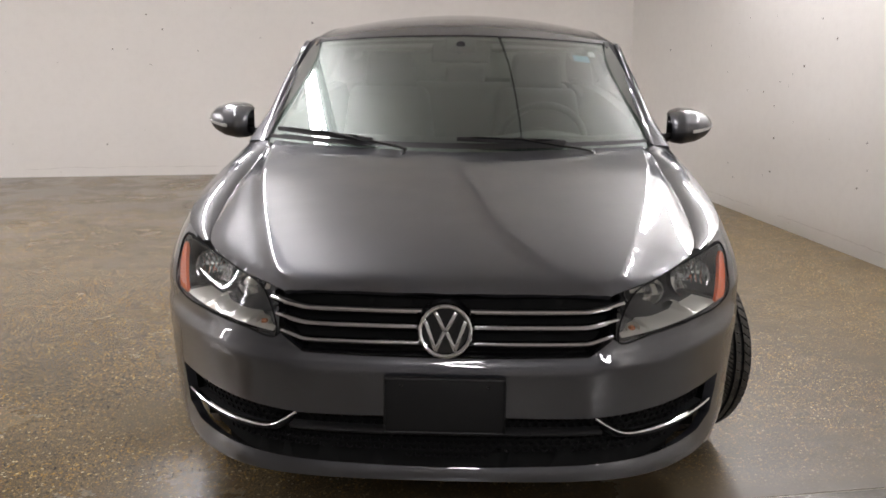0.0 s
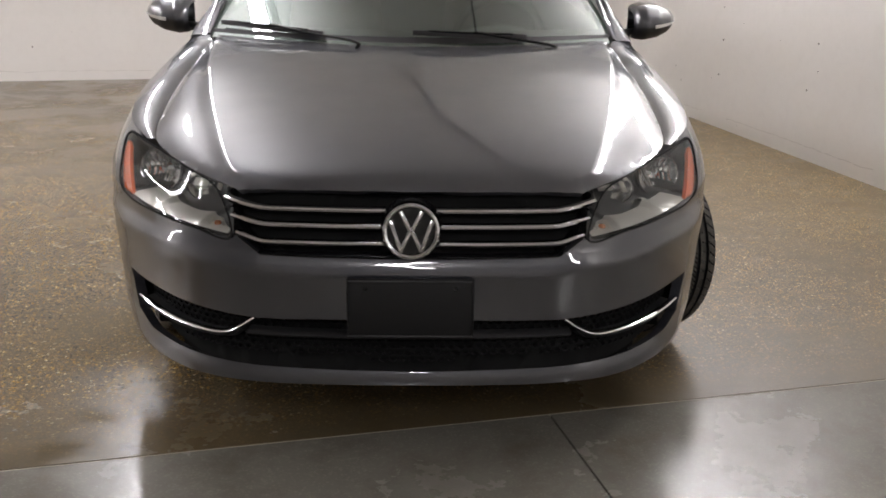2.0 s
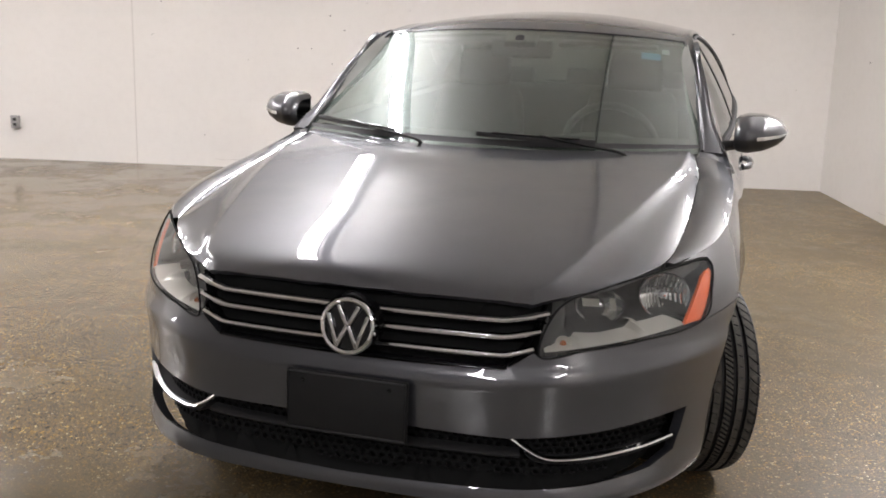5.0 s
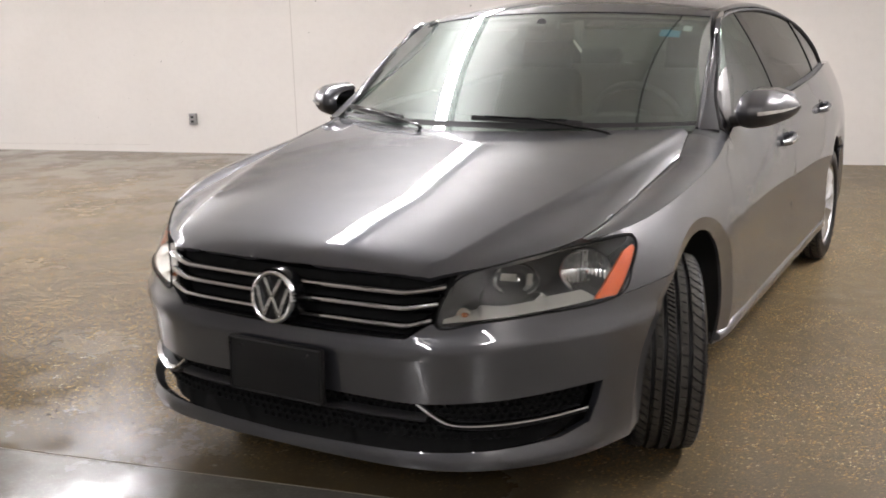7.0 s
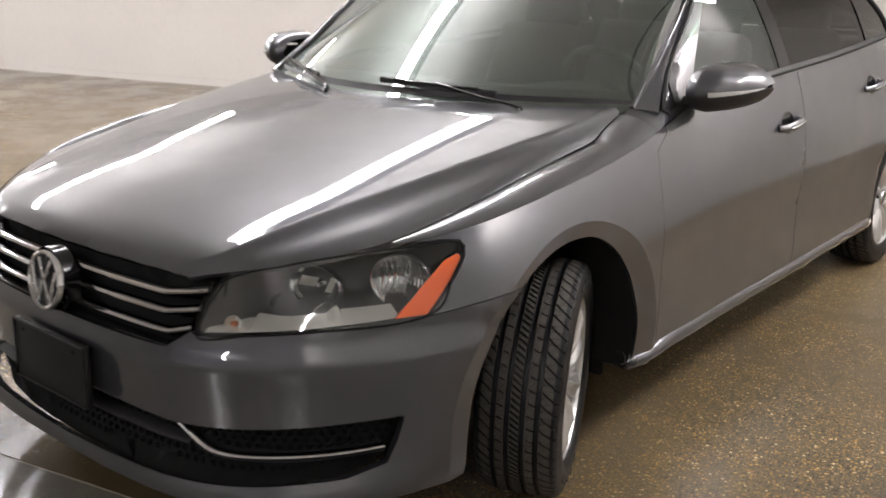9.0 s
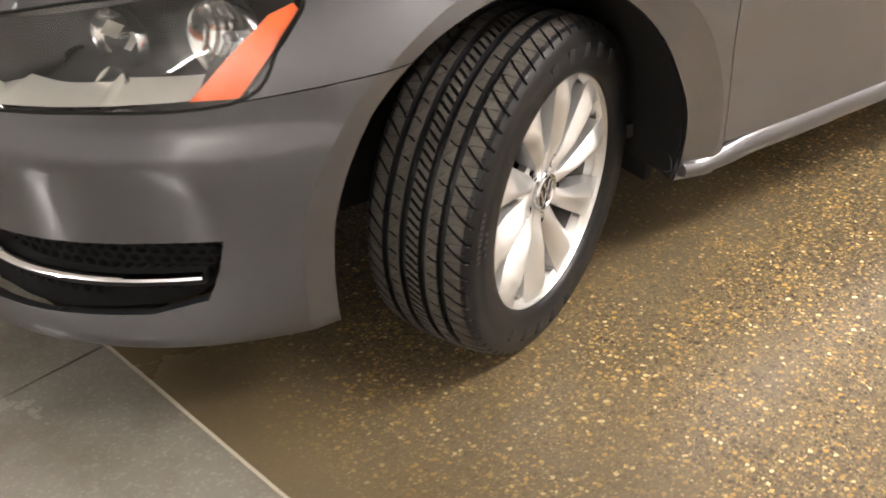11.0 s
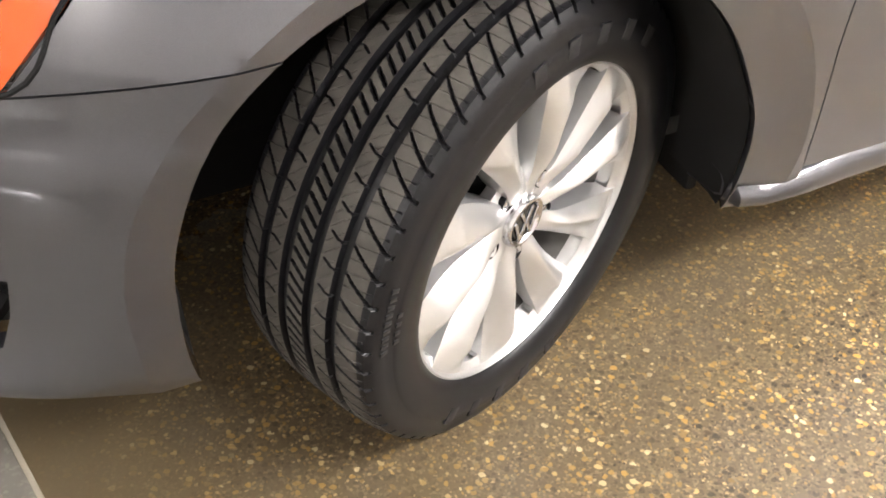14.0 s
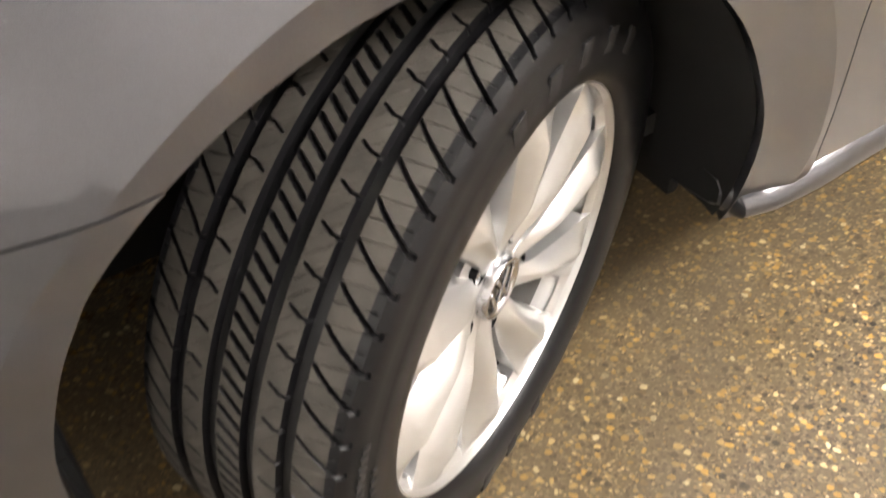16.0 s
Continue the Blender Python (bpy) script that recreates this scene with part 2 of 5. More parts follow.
def tube(points, radius, sides=8, closed=False, flat=1.0):
    """A rod along a line of places; flat: its height against its width."""
    p = np.asarray(points, float)
    n = len(p)
    rings = []
    for i in range(n):
        a, b = (p[i - 1], p[(i + 1) % n]) if closed else (p[max(i - 1, 0)], p[min(i + 1, n - 1)])
        t = Vector(b - a).normalized()
        side = t.cross(Vector((0, 0, 1)))
        side = side.normalized() if side.length > 1e-3 else Vector((1, 0, 0))
        up = side.cross(t)
        r = radius[i] if np.ndim(radius) else radius
        rings.append([p[i] + np.array(side * (r * math.cos(q)) + up * (r * flat * math.sin(q))) for q in np.linspace(0, 2 * math.pi, sides, endpoint=False)])
    bm = sheet(rings, closed, True)
    if not closed:
        for ring in (bm.verts[:][:sides], bm.verts[:][-sides:]):
            bm.faces.new(ring)
    return bm


def spin(profile, steps=48, axis="X"):
    """A ring or cup: a profile of (along the axis, radius) turned once."""
    rows = []
    for a in np.linspace(0, 2 * math.pi, steps, endpoint=False):
        rows.append([(h, r * math.cos(a), r * math.sin(a)) for h, r in profile])
    bm = sheet(rows, True, False)
    if axis == "Y":
        bmesh.ops.transform(bm, matrix=Matrix.Rotation(radians(90), 4, "Z"), verts=bm.verts)
    if axis == "Z":
        bmesh.ops.transform(bm, matrix=Matrix.Rotation(radians(-90), 4, "Y"), verts=bm.verts)
    return bm


def join(*parts):
    out = bmesh.new()
    for b in parts:
        me = bpy.data.meshes.new("piece")
        b.to_mesh(me)
        b.free()
        out.from_mesh(me)
        bpy.data.meshes.remove(me)
    return out


def inside(poly, pts):
    """Which of the points lie in the polygon."""
    poly, pts = np.asarray(poly), np.asarray(pts)
    x, y = pts[:, 0], pts[:, 1]
    r = np.zeros(len(pts), bool)
    a = poly
    b = np.roll(poly, -1, 0)
    for (x1, y1), (x2, y2) in zip(a, b):
        if y1 != y2:
            r ^= ((y1 > y) != (y2 > y)) & (x < (x2 - x1) * (y - y1) / (y2 - y1) + x1)
    return r


def densify(poly, step):
    out = []
    p = np.asarray(poly, float)
    for a, b in zip(p, np.roll(p, -1, 0)):
        k = max(1, int(np.ceil(np.linalg.norm(b - a) / step)))
        out += [a + (b - a) * i / k for i in range(k)]
    return np.array(out)


def shrink(poly, d):
    """The outline moved in by d."""
    p = np.asarray(poly, float)
    area = 0.5 * np.sum(p[:, 0] * np.roll(p[:, 1], -1) - np.roll(p[:, 0], -1) * p[:, 1])
    t = np.roll(p, -1, 0) - np.roll(p, 1, 0)
    t /= np.linalg.norm(t, axis=1, keepdims=True) + 1e-9
    return p + np.stack([-t[:, 1], t[:, 0]], 1) * d * np.sign(area)


def panel(outline, lift, step=0.03, holes=(), fold=0.014, gap=0.0013, sink=0.0, lines=(), crisp=False):
    """A pressed panel: an outline in the skin's own measures, laid on the skin, with its edges folded in. sink: how far below the skin."""
    edge = shrink(densify(outline, step * 0.6), gap)
    rims = [edge] + [shrink(densify(h, step * 0.6), -gap) for h in holes]
    lo, hi = edge.min(0), edge.max(0)
    gx, gy = np.arange(lo[0] + step / 2, hi[0], step), np.arange(lo[1] + step / 2, hi[1], step)
    grid = np.array([(x + (step / 2 if j % 2 else 0), y) for j, y in enumerate(gy) for x in gx]).reshape(-1, 2)
    keep = inside(edge, grid)
    for h in rims[1:]:
        keep &= ~inside(h, grid)
    allrim = np.vstack(rims)
    grid = grid[keep]
    if len(grid):
        dist = np.min(np.hypot(grid[:, None, 0] - allrim[None, :, 0], grid[:, None, 1] - allrim[None, :, 1]), 1)
        grid = grid[dist > step * 0.4]
    pts, edges = [], []
    for r in rims:
        k = len(pts)
        pts += [tuple(p) for p in r]
        edges += [(k + i, k + (i + 1) % len(r)) for i in range(len(r))]
    for line in lines:
        run = [tuple(p) for p, near, far in zip(line, inside(shrink(edge, step * 0.4), line), line) if near]
        if len(grid) and len(run) > 1:
            r = np.array(run)
            grid = grid[np.min(np.hypot(grid[:, None, 0] - r[None, :, 0], grid[:, None, 1] - r[None, :, 1]), 1) > step * 0.5]
            k = len(pts)
            pts += run
            edges += [(k + i, k + i + 1) for i in range(len(run) - 1) if math.dist(run[i], run[i + 1]) < step * 2]
    pts += [tuple(p) for p in grid]
    verts, _, faces, _, _, _ = geometry.delaunay_2d_cdt([Vector(p) for p in pts], edges, [], 0, 1e-6)
    v2 = np.array([tuple(v) for v in verts])
    mid = np.array([v2[list(f)].mean(0) for f in faces])
    ok = inside(edge, mid)
    for h in rims[1:]:
        ok &= ~inside(h, mid)
    p3 = lift(v2[:, 0], v2[:, 1])
    bm = bmesh.new()
    vs = [bm.verts.new(p) for p in p3]
    for f, good in zip(faces, ok):
        if good:
            bm.faces.new([vs[i] for i in f])
    if crisp:
        marked = {(round(x, 5), round(y, 5)) for line in lines for x, y in line}
        on_line = {v for v, q in zip(vs, v2) if (round(float(q[0]), 5), round(float(q[1]), 5)) in marked}
        for e in bm.edges:
            if e.verts[0] in on_line and e.verts[1] in on_line:
                e.smooth = False
    bmesh.ops.delete(bm, geom=[v for v in bm.verts if not v.link_faces], context="VERTS")
    # turn all faces away from the car's middle line
    bm.normal_update()
    total = sum(((f.normal.dot(f.calc_center_median() - Vector((0, min(max(f.calc_center_median().y, 0.9), 4.0), 0.55)))) * f.calc_area() for f in bm.faces), 0.0)
    if total < 0:
        bmesh.ops.reverse_faces(bm, faces=bm.faces[:])
        bm.normal_update()
    if sink:
        for v, nrm in [(v, v.normal.copy()) for v in bm.verts]:
            v.co -= nrm * sink
    if fold:
        ring = [e for e in bm.edges if e.is_boundary]
        normals = {v: v.normal.copy() for e in ring for v in e.verts}
        made = bmesh.ops.extrude_edge_only(bm, edges=ring)["geom"]
        fresh = [g for g in made if isinstance(g, bmesh.types.BMVert)]
        for v in fresh:
            base = next(e.other_vert(v) for e in v.link_edges if e.other_vert(v) in normals)
            v.co -= normals[base] * fold
        for e in ring:
            e.smooth = False
    return bm


def part_raw(name, bm, mat, parent, label=""):
    """Like part(), for panels whose folds are already marked sharp."""
    me = bpy.data.meshes.new(name)
    bm.to_mesh(me)
    bm.free()
    me.materials.append(mat)
    me.shade_smooth()
    ob = new(name, me)
    ob.parent = parent
    return tagged(ob, label)


def pchip(xs, ys):
    """A smooth curve through the knots that never overshoots."""
    xs, ys = np.asarray(xs, float), np.asarray(ys, float)
    h = np.diff(xs)
    d = np.diff(ys, axis=0) / (h if ys.ndim == 1 else h[:, None])
    m = np.zeros_like(ys)
    m[0], m[-1] = d[0], d[-1]
    a, b = d[:-1], d[1:]
    with np.errstate(divide="ignore", invalid="ignore"):
        m[1:-1] = np.where(a * b > 0, 2 * a * b / (a + b), 0)

    def f(x):
        x = np.asarray(x, float)
        i = np.clip(np.searchsorted(xs, x) - 1, 0, len(xs) - 2)
        t = np.clip((x - xs[i]) / h[i], -0.5, 1.5)
        hi = h[i]
        if ys.ndim > 1:
            t, hi = t[..., None], hi[..., None]
        return (ys[i] * (1 + 2 * t) * (1 - t) ** 2 + m[i] * hi * t * (1 - t) ** 2
                + ys[i + 1] * t * t * (3 - 2 * t) + m[i + 1] * hi * t * t * (t - 1))
    return f


def smooth_line(points, n, closed=False):
    """n points along a rounded curve (Catmull-Rom) through the given ones."""
    p = np.asarray(points, float)
    q = np.vstack([p[-1], p, p[0], p[1]]) if closed else np.vstack([2 * p[0] - p[1], p, 2 * p[-1] - p[-2]])
    k = len(p) if closed else len(p) - 1
    out = []
    for s in np.linspace(0, k, n, endpoint=not closed):
        i = min(int(s), k - 1)
        t = s - i
        a, b, c, d = q[i], q[i + 1], q[i + 2], q[i + 3]
        out.append(0.5 * (2 * b + (c - a) * t + (2 * a - 5 * b + 4 * c - d) * t * t + (3 * b - a - 3 * c + d) * t ** 3))
    return np.array(out)



# ---- the car's outer skin: x to its left side, y from nose to tail, z up ----
PLAN = smooth_line([(0, 0.008), (0.2, 0.012), (0.4, 0.032), (0.55, 0.085), (0.68, 0.182), (0.785, 0.308), (0.852, 0.425),
                    (0.902, 0.55), (0.925, 0.68), (0.930, 0.85), (0.925, 1.3), (0.914, 2.0), (0.91, 2.8), (0.902, 3.4),
                    (0.872, 3.95), (0.82, 4.34), (0.72, 4.62), (0.48, 4.78), (0, 4.82)], 400)
RUN = np.concatenate([[0], np.cumsum(np.hypot(*np.diff(PLAN, axis=0).T))])
# the upper edge of the skin: bonnet edge, wing edge, waistline, boot edge
EDGE = np.array([(0, 0.05, 0.702), (0.25, 0.057, 0.701), (0.44, 0.085, 0.700), (0.57, 0.19, 0.722), (0.66, 0.295, 0.743),
                 (0.752, 0.42, 0.766), (0.812, 0.52, 0.782), (0.848, 0.64, 0.802), (0.866, 0.78, 0.824), (0.873, 0.95, 0.846), (0.872, 1.15, 0.872),
                 (0.862, 1.30, 0.897), (0.842, 1.46, 0.932), (0.826, 1.62, 0.960), (0.845, 2.0, 0.99), (0.845, 2.6, 1.015), (0.832, 3.1, 1.04), (0.80, 3.5, 1.06),
                 (0.76, 3.85, 1.065), (0.72, 4.2, 1.06), (0.67, 4.5, 1.04), (0.5, 4.70, 1.02), (0, 4.76, 1.01)])
EDGE_LINE = smooth_line(EDGE, 300)


def plan_at(s):
    s = np.abs(s)
    c = np.stack([np.interp(s, RUN, PLAN[:, 0]), np.interp(s, RUN, PLAN[:, 1])], -1)
    e = 0.03
    t = np.stack([np.interp(s + e, RUN, PLAN[:, 0]) - np.interp(s - e, RUN, PLAN[:, 0]) * np.where(s > e, 1, -1),
                  np.interp(s + e, RUN, PLAN[:, 1]) - np.interp(np.abs(s - e), RUN, PLAN[:, 1])], -1)
    t /= np.linalg.norm(t, axis=-1, keepdims=True) + 1e-9
    return c, np.stack([t[..., 1], -t[..., 0]], -1)     # the point, and the way outward


def edge_table():
    """For each place along the plan: how far in and how high the upper edge lies."""
    ss = np.linspace(0, RUN[-1], 160)
    rows = []
    for s in ss:
        c, n = plan_at(s)
        v = EDGE_LINE[:, :2] - c
        side = np.abs(v @ np.array([-n[1], n[0]]))
        depth = -(v @ n)
        k = np.argmin(np.where(depth < 0.4, side, 9))
        rows.append((depth[k], EDGE_LINE[k, 2]))
    r = np.array(rows)
    w = np.hanning(9) / np.hanning(9).sum()
    pad = np.vstack([r[4:0:-1], r, r[-2:-6:-1]])
    r = np.stack([np.convolve(pad[:, 0], w, "valid"), np.convolve(pad[:, 1], w, "valid")], 1)
    return ss, r


EDGE_S, EDGE_DZ = edge_table()
KNEE = pchip([0, 0.45, 0.62, 0.9, 1.2, 1.8, 3.5, 4.5, 5.6], [0.53, 0.53, 0.56, 0.60, 0.62, 0.60, 0.60, 0.60, 0.6])
CURL = pchip([0, 0.45, 0.8, 1.1, 1.35, 1.8, 2.3, 3.5, 4.3, 5.6], [0.75, 0.9, 1.3, 1.7, 1.7, 1.8, 2.2, 2.2, 2.6, 2.2])
# how far the skin draws in below the knee: bumper, wing, door and tail
LOW_Z = [0.12, 0.17, 0.21, 0.25, 0.30, 0.36, 0.44, 0.53, 0.62]
LOW = pchip([0, 0.5, 0.8, 1.15, 1.5, 1.75, 2.2, 3.9, 4.4, 5.0, 5.6],
            [(.10, .020, -.020, -.004, .014, .018, .012, .0, .0), (.10, .020, -.020, -.004, .014, .018, .012, .0, .0),
             (.11, .034, -.006, .004, .014, .015, .009, .0, .0), (.10, .06, .03, .018, .012, .008, .004, .0, .0),
             (.10, .06, .03, .018, .012, .008, .004, .0, .0), (.12, .09, .060, .040, .026, .015, .007, .002, .0),
             (.12, .08, .040, .018, .008, .005, .008, .010, .002), (.12, .08, .040, .018, .008, .005, .008, .010, .002),
             (.10, .06, .04, .025, .015, .008, .004, .0, .0), (.1, .06, .03, .01, .0, .0, .0, .0, .0), (.1, .06, .03, .01, .0, .0, .0, .0, .0)])


LEDGE = pchip([0, 0.3, 0.55, 0.85, 1.1, 5.6], [0.505, 0.507, 0.527, 0.545, 0.552, 0.552])
LEDGE_IN = 0.017


def soft_step(t):
    t = np.clip(t, 0, 1)
    return t * t * (3 - 2 * t)


BAND = 0.428        # outer edge of the band round a wheel opening


def skin(s, z):
    """The place on the lower body's skin s metres round the plan from the nose (minus: on the car's right), z metres up."""
    s, z = np.atleast_1d(np.asarray(s, float)), np.atleast_1d(np.asarray(z, float))
    a = np.abs(s)
    c, n = plan_at(a)
    de, ze = np.interp(a, EDGE_S, EDGE_DZ[:, 0]), np.interp(a, EDGE_S, EDGE_DZ[:, 1])
    knee, curl = KNEE(a), CURL(a)
    v = np.clip((z - knee) / np.maximum(ze - knee, 0.02), 0, 1.6)
    led = LEDGE_IN * np.clip((1.25 - a) / 0.3, 0, 1) * soft_step((z - LEDGE(a)) / 0.022)
    up = led + (de - led) * v ** curl
    flare = 0.0
    for run in (1.487, 4.31):
        d = np.hypot(a - run, np.maximum(z - 0.318, 0.6 * (z - 0.318)))
        swell = 0.0025
        flare = flare + np.where(d > BAND, swell * soft_step((0.62 - d) / (0.62 - BAND)), swell - 0.28 * (BAND - np.clip(d, 0.36, BAND)))
    up = up - flare
    table = LOW(a)
    low = np.array([pchip(LOW_Z, row)(zz) for row, zz in zip(table, np.clip(z, 0.12, 0.62))])
    p = c - n * (up + np.where(z < 0.62, low, 0))[:, None]
    return np.stack([np.where(s < 0, -1, 1) * p[:, 0], p[:, 1], z], -1)


# the gap between bonnet and wing
SHUT = smooth_line([(0.44, 0.085, 0.700), (0.57, 0.19, 0.722), (0.66, 0.295, 0.743), (0.728, 0.42, 0.768), (0.752, 0.64, 0.806), (0.760, 0.89, 0.850),
                    (0.760, 1.15, 0.888), (0.768, 1.40, 0.930), (0.78, 1.62, 0.96)], 90)
TOP_Y = np.concatenate([[0.0, 0.05], SHUT[:, 1]])
BONNET_X = pchip(TOP_Y, np.concatenate([[0.28, 0.36], SHUT[:, 0]]))
BONNET_E = pchip(TOP_Y, np.concatenate([[0.69, 0.699], SHUT[:, 2]]))
BONNET_C = pchip([0.04, 0.05, 0.065, 0.09, 0.15, 0.3, 0.5, 0.8, 1.1, 1.3, 1.6], [0.69, 0.704, 0.728, 0.748, 0.775, 0.818, 0.857, 0.908, 0.952, 0.975, 1.0])
CREASE = pchip([0.05, 0.15, 0.42, 0.75, 1.1, 1.3, 1.6], [0.40, 0.475, 0.555, 0.635, 0.695, 0.71, 0.72])


def bonnet(x, y):
    x, y = np.abs(np.atleast_1d(np.asarray(x, float))), np.atleast_1d(np.asarray(y, float))
    front = 0.15 * x * x * np.exp(-np.clip(y - 0.05, 0, None) / 0.3)      # the front edge sweeps back towards the lamps
    xe, ze, zc, xc = BONNET_X(y), BONNET_E(y), BONNET_C(y - front), CREASE(y)
    xc = np.minimum(xc, xe - 0.04)
    z1 = zc - (zc - ze) * 0.36                      # at the crease
    r = x / xc
    inner = zc - (zc - z1) * r ** 2.4
    q = np.clip((x - xc) / np.maximum(xe - xc, 0.02), 0, 1.1)
    outer = z1 - (z1 - ze) * (q + 0.5 * np.sin(2 * np.pi * q) / (2 * np.pi))
    k = 1 / (1 + np.exp(-(x - xc) / 0.0045))
    z = inner * (1 - k) + outer * k
    return np.stack([x, y, z], -1)

# ---- the room ----


def slab(name, x0, x1, y0, y1, z0, z1, mat, label, category):
    bm = box((x1 - x0, y1 - y0, z1 - z0), ((x0 + x1) / 2, (y0 + y1) / 2, (z0 + z1) / 2))
    ob = mesh_object(name, bm, mat, smooth=False)
    ob.matrix_world = ROOM
    return tagged(ob, label, category, kind="structure")


JOINT = 0.124
slab("floor", WALL_W, WALL_E, JOINT + 0.004, WALL_N, -0.2, 0, FLOOR, "polished worn concrete floor with brown pebbles showing", "floor")
JOINT_X = 0.445
slab("floor_slab_1", WALL_W, JOINT_X - 0.003, WALL_S, JOINT - 0.004, -0.2, 0, SLAB, "smooth grey polished concrete floor slab", "floor")
slab("floor_slab_2", JOINT_X + 0.003, WALL_E, WALL_S, JOINT - 0.004, -0.2, 0, SLAB, "smooth grey polished concrete floor slab", "floor")
slab("floor_joint", WALL_W, WALL_E, JOINT - 0.0039, JOINT + 0.0039, -0.2, -0.0015, material("joint_filler", (0.36, 0.32, 0.25), 0.7), "pale filled joint between concrete floor slabs", "floor joint")
slab("wall_north", WALL_W, WALL_E + 0.25, WALL_N, WALL_N + 0.25, -0.2, HIGH, WALL, "white painted concrete wall with small pits", "wall")
slab("wall_east", WALL_E, WALL_E + 0.25, WALL_S, WALL_N, -0.2, HIGH, WALL, "white painted concrete wall with pits and a patched base", "wall")
slab("wall_west", WALL_W - 0.25, WALL_W, WALL_S, WALL_N + 0.25, -0.2, HIGH, WALL, "white painted concrete wall", "wall")
slab("wall_south", WALL_W - 0.25, WALL_E + 0.25, WALL_S - 0.25, WALL_S, -0.2, HIGH, WALL, "white painted concrete wall", "wall")
slab("ceiling", WALL_W - 0.25, WALL_E + 0.25, WALL_S - 0.25, WALL_N + 0.25, HIGH, HIGH + 0.2, CEILING, "bare concrete ceiling", "ceiling")


SEAM = material("wall_seam", (0.62, 0.59, 0.55), 0.8)
slab("trim_1", -3.395, -3.385, WALL_N - 0.0015, WALL_N + 0.01, 0.0, HIGH, SEAM, "thin vertical seam in the painted wall", "wall seam")
slab("trim_2", -9.32, -9.31, WALL_N - 0.0015, WALL_N + 0.01, 0.0, HIGH, SEAM, "thin vertical seam in the painted wall", "wall seam")


def crack(name, wall, u0, u1, z):
    """A thin wandering crack above the foot of a wall."""
    rng = random.Random(int(u0 * 10))
    rows = []
    for u in np.linspace(u0, u1, 60):
        z += rng.uniform(-0.004, 0.004)
        w = rng.uniform(0.0008, 0.0035)
        rows.append([(u, WALL_N - 0.001, z - w), (u, WALL_N - 0.001, z + w)] if wall == "n" else [(WALL_E - 0.001, u, z - w), (WALL_E - 0.001, u, z + w)])
    ob = mesh_object(name, sheet(rows), SEAM, smooth=False)
    ob.matrix_world = ROOM
    tagged(ob, "thin crack in the cement along the wall's foot", "wall crack", kind="stuff")


crack("wall_crack", "e", 2.4, 4.05, 0.09)
crack("wall_crack", "e", 4.4, 5.6, 0.085)
crack("wall_crack", "n", -2.6, -0.2, 0.075)
crack("wall_crack", "n", -8.2, -5.2, 0.08)
PIT = material("chipped_pit", (0.16, 0.14, 0.12), 0.9)


def pits(name, wall, spots, seed):
    """Small hollows and chips in the wall's paint."""
    rng = random.Random(seed)
    bm = bmesh.new()
    for u, z in spots:
        r = rng.choice((0.004, 0.006, 0.008, 0.010))
        ring = []
        for a in np.linspace(0, 2 * math.pi, 9, endpoint=False):
            q = r * rng.uniform(0.7, 1.25)
            du, dz = q * math.cos(a), q * 0.8 * math.sin(a)
            ring.append(bm.verts.new((u + du, WALL_N - 0.0012, z + dz) if wall == "n" else (WALL_E - 0.0012, u + du, z + dz)))
        bm.faces.new(ring)
    ob = mesh_object(name, bm, PIT, smooth=False)
    ob.matrix_world = ROOM
    tagged(ob, "small dark pits chipped into the wall paint", "wall pits", kind="stuff")


rng = random.Random(11)
pits("wall_pits", "e", [(5.0, 1.07), (4.23, 0.86), (3.95, 0.77), (4.2, 0.63), (4.78, 0.26), (4.01, 1.1), (4.29, 1.5), (4.69, 1.49), (3.69, 1.48), (3.5, 1.35)]
     + [(rng.gauss(4.1, 0.8), rng.uniform(0.3, 1.7)) for _ in range(16)], 3)
pits("wall_pits", "n", [(-1.64, 1.17), (-1.32, 1.35), (-1.46, 1.48), (-1.01, 1.16), (-0.44, 1.28), (-1.77, 1.17), (-1.44, 1.03), (-2.7, 0.31), (-1.87, 0.3), (-3.1, 1.57)]
     + [(rng.uniform(-8, 2.5), rng.uniform(0.9, 2.2)) for _ in range(12)], 4)


LAMP_Z = 2.72


def ceiling_lamp(thick=0.072):
    """A long hung lamp with a round diffuser; it runs along its own y."""
    lamp = new("ceiling_lamp")
    tagged(lamp, "long white fluorescent lamp hung below the ceiling, lit" if thick > 0.05 else "thin white fluorescent strip hung below the ceiling, lit", "ceiling lamp", "ceiling lamps")
    part("housing", box((thick * 1.4, 1.40, 0.03), (0, 0, -0.015), 0.006), ENAMEL, lamp)
    for y in (-0.5, 0.5):
        part("hanger", tube([(0, y, -0.01), (0, y, HIGH - LAMP_Z)], 0.006, 8), ENAMEL, lamp)
    rows = [[(thick * math.cos(a), y, -0.01 - thick * 0.625 * (1 + math.sin(a))) for a in np.linspace(-0.9, math.pi + 0.9, 17)] for y in (-0.685, 0.0, 0.685)]
    part("diffuser", sheet(rows), TUBE if thick > 0.05 else BARE_TUBE, lamp, "glowing white diffuser", sharp=0)
    for y in (-0.693, 0.693):
        part("end_cap", box((thick * 2.1, 0.014, thick * 1.25), (0, y, -0.01 - thick * 0.64), 0.003), ENAMEL, lamp)
    return lamp


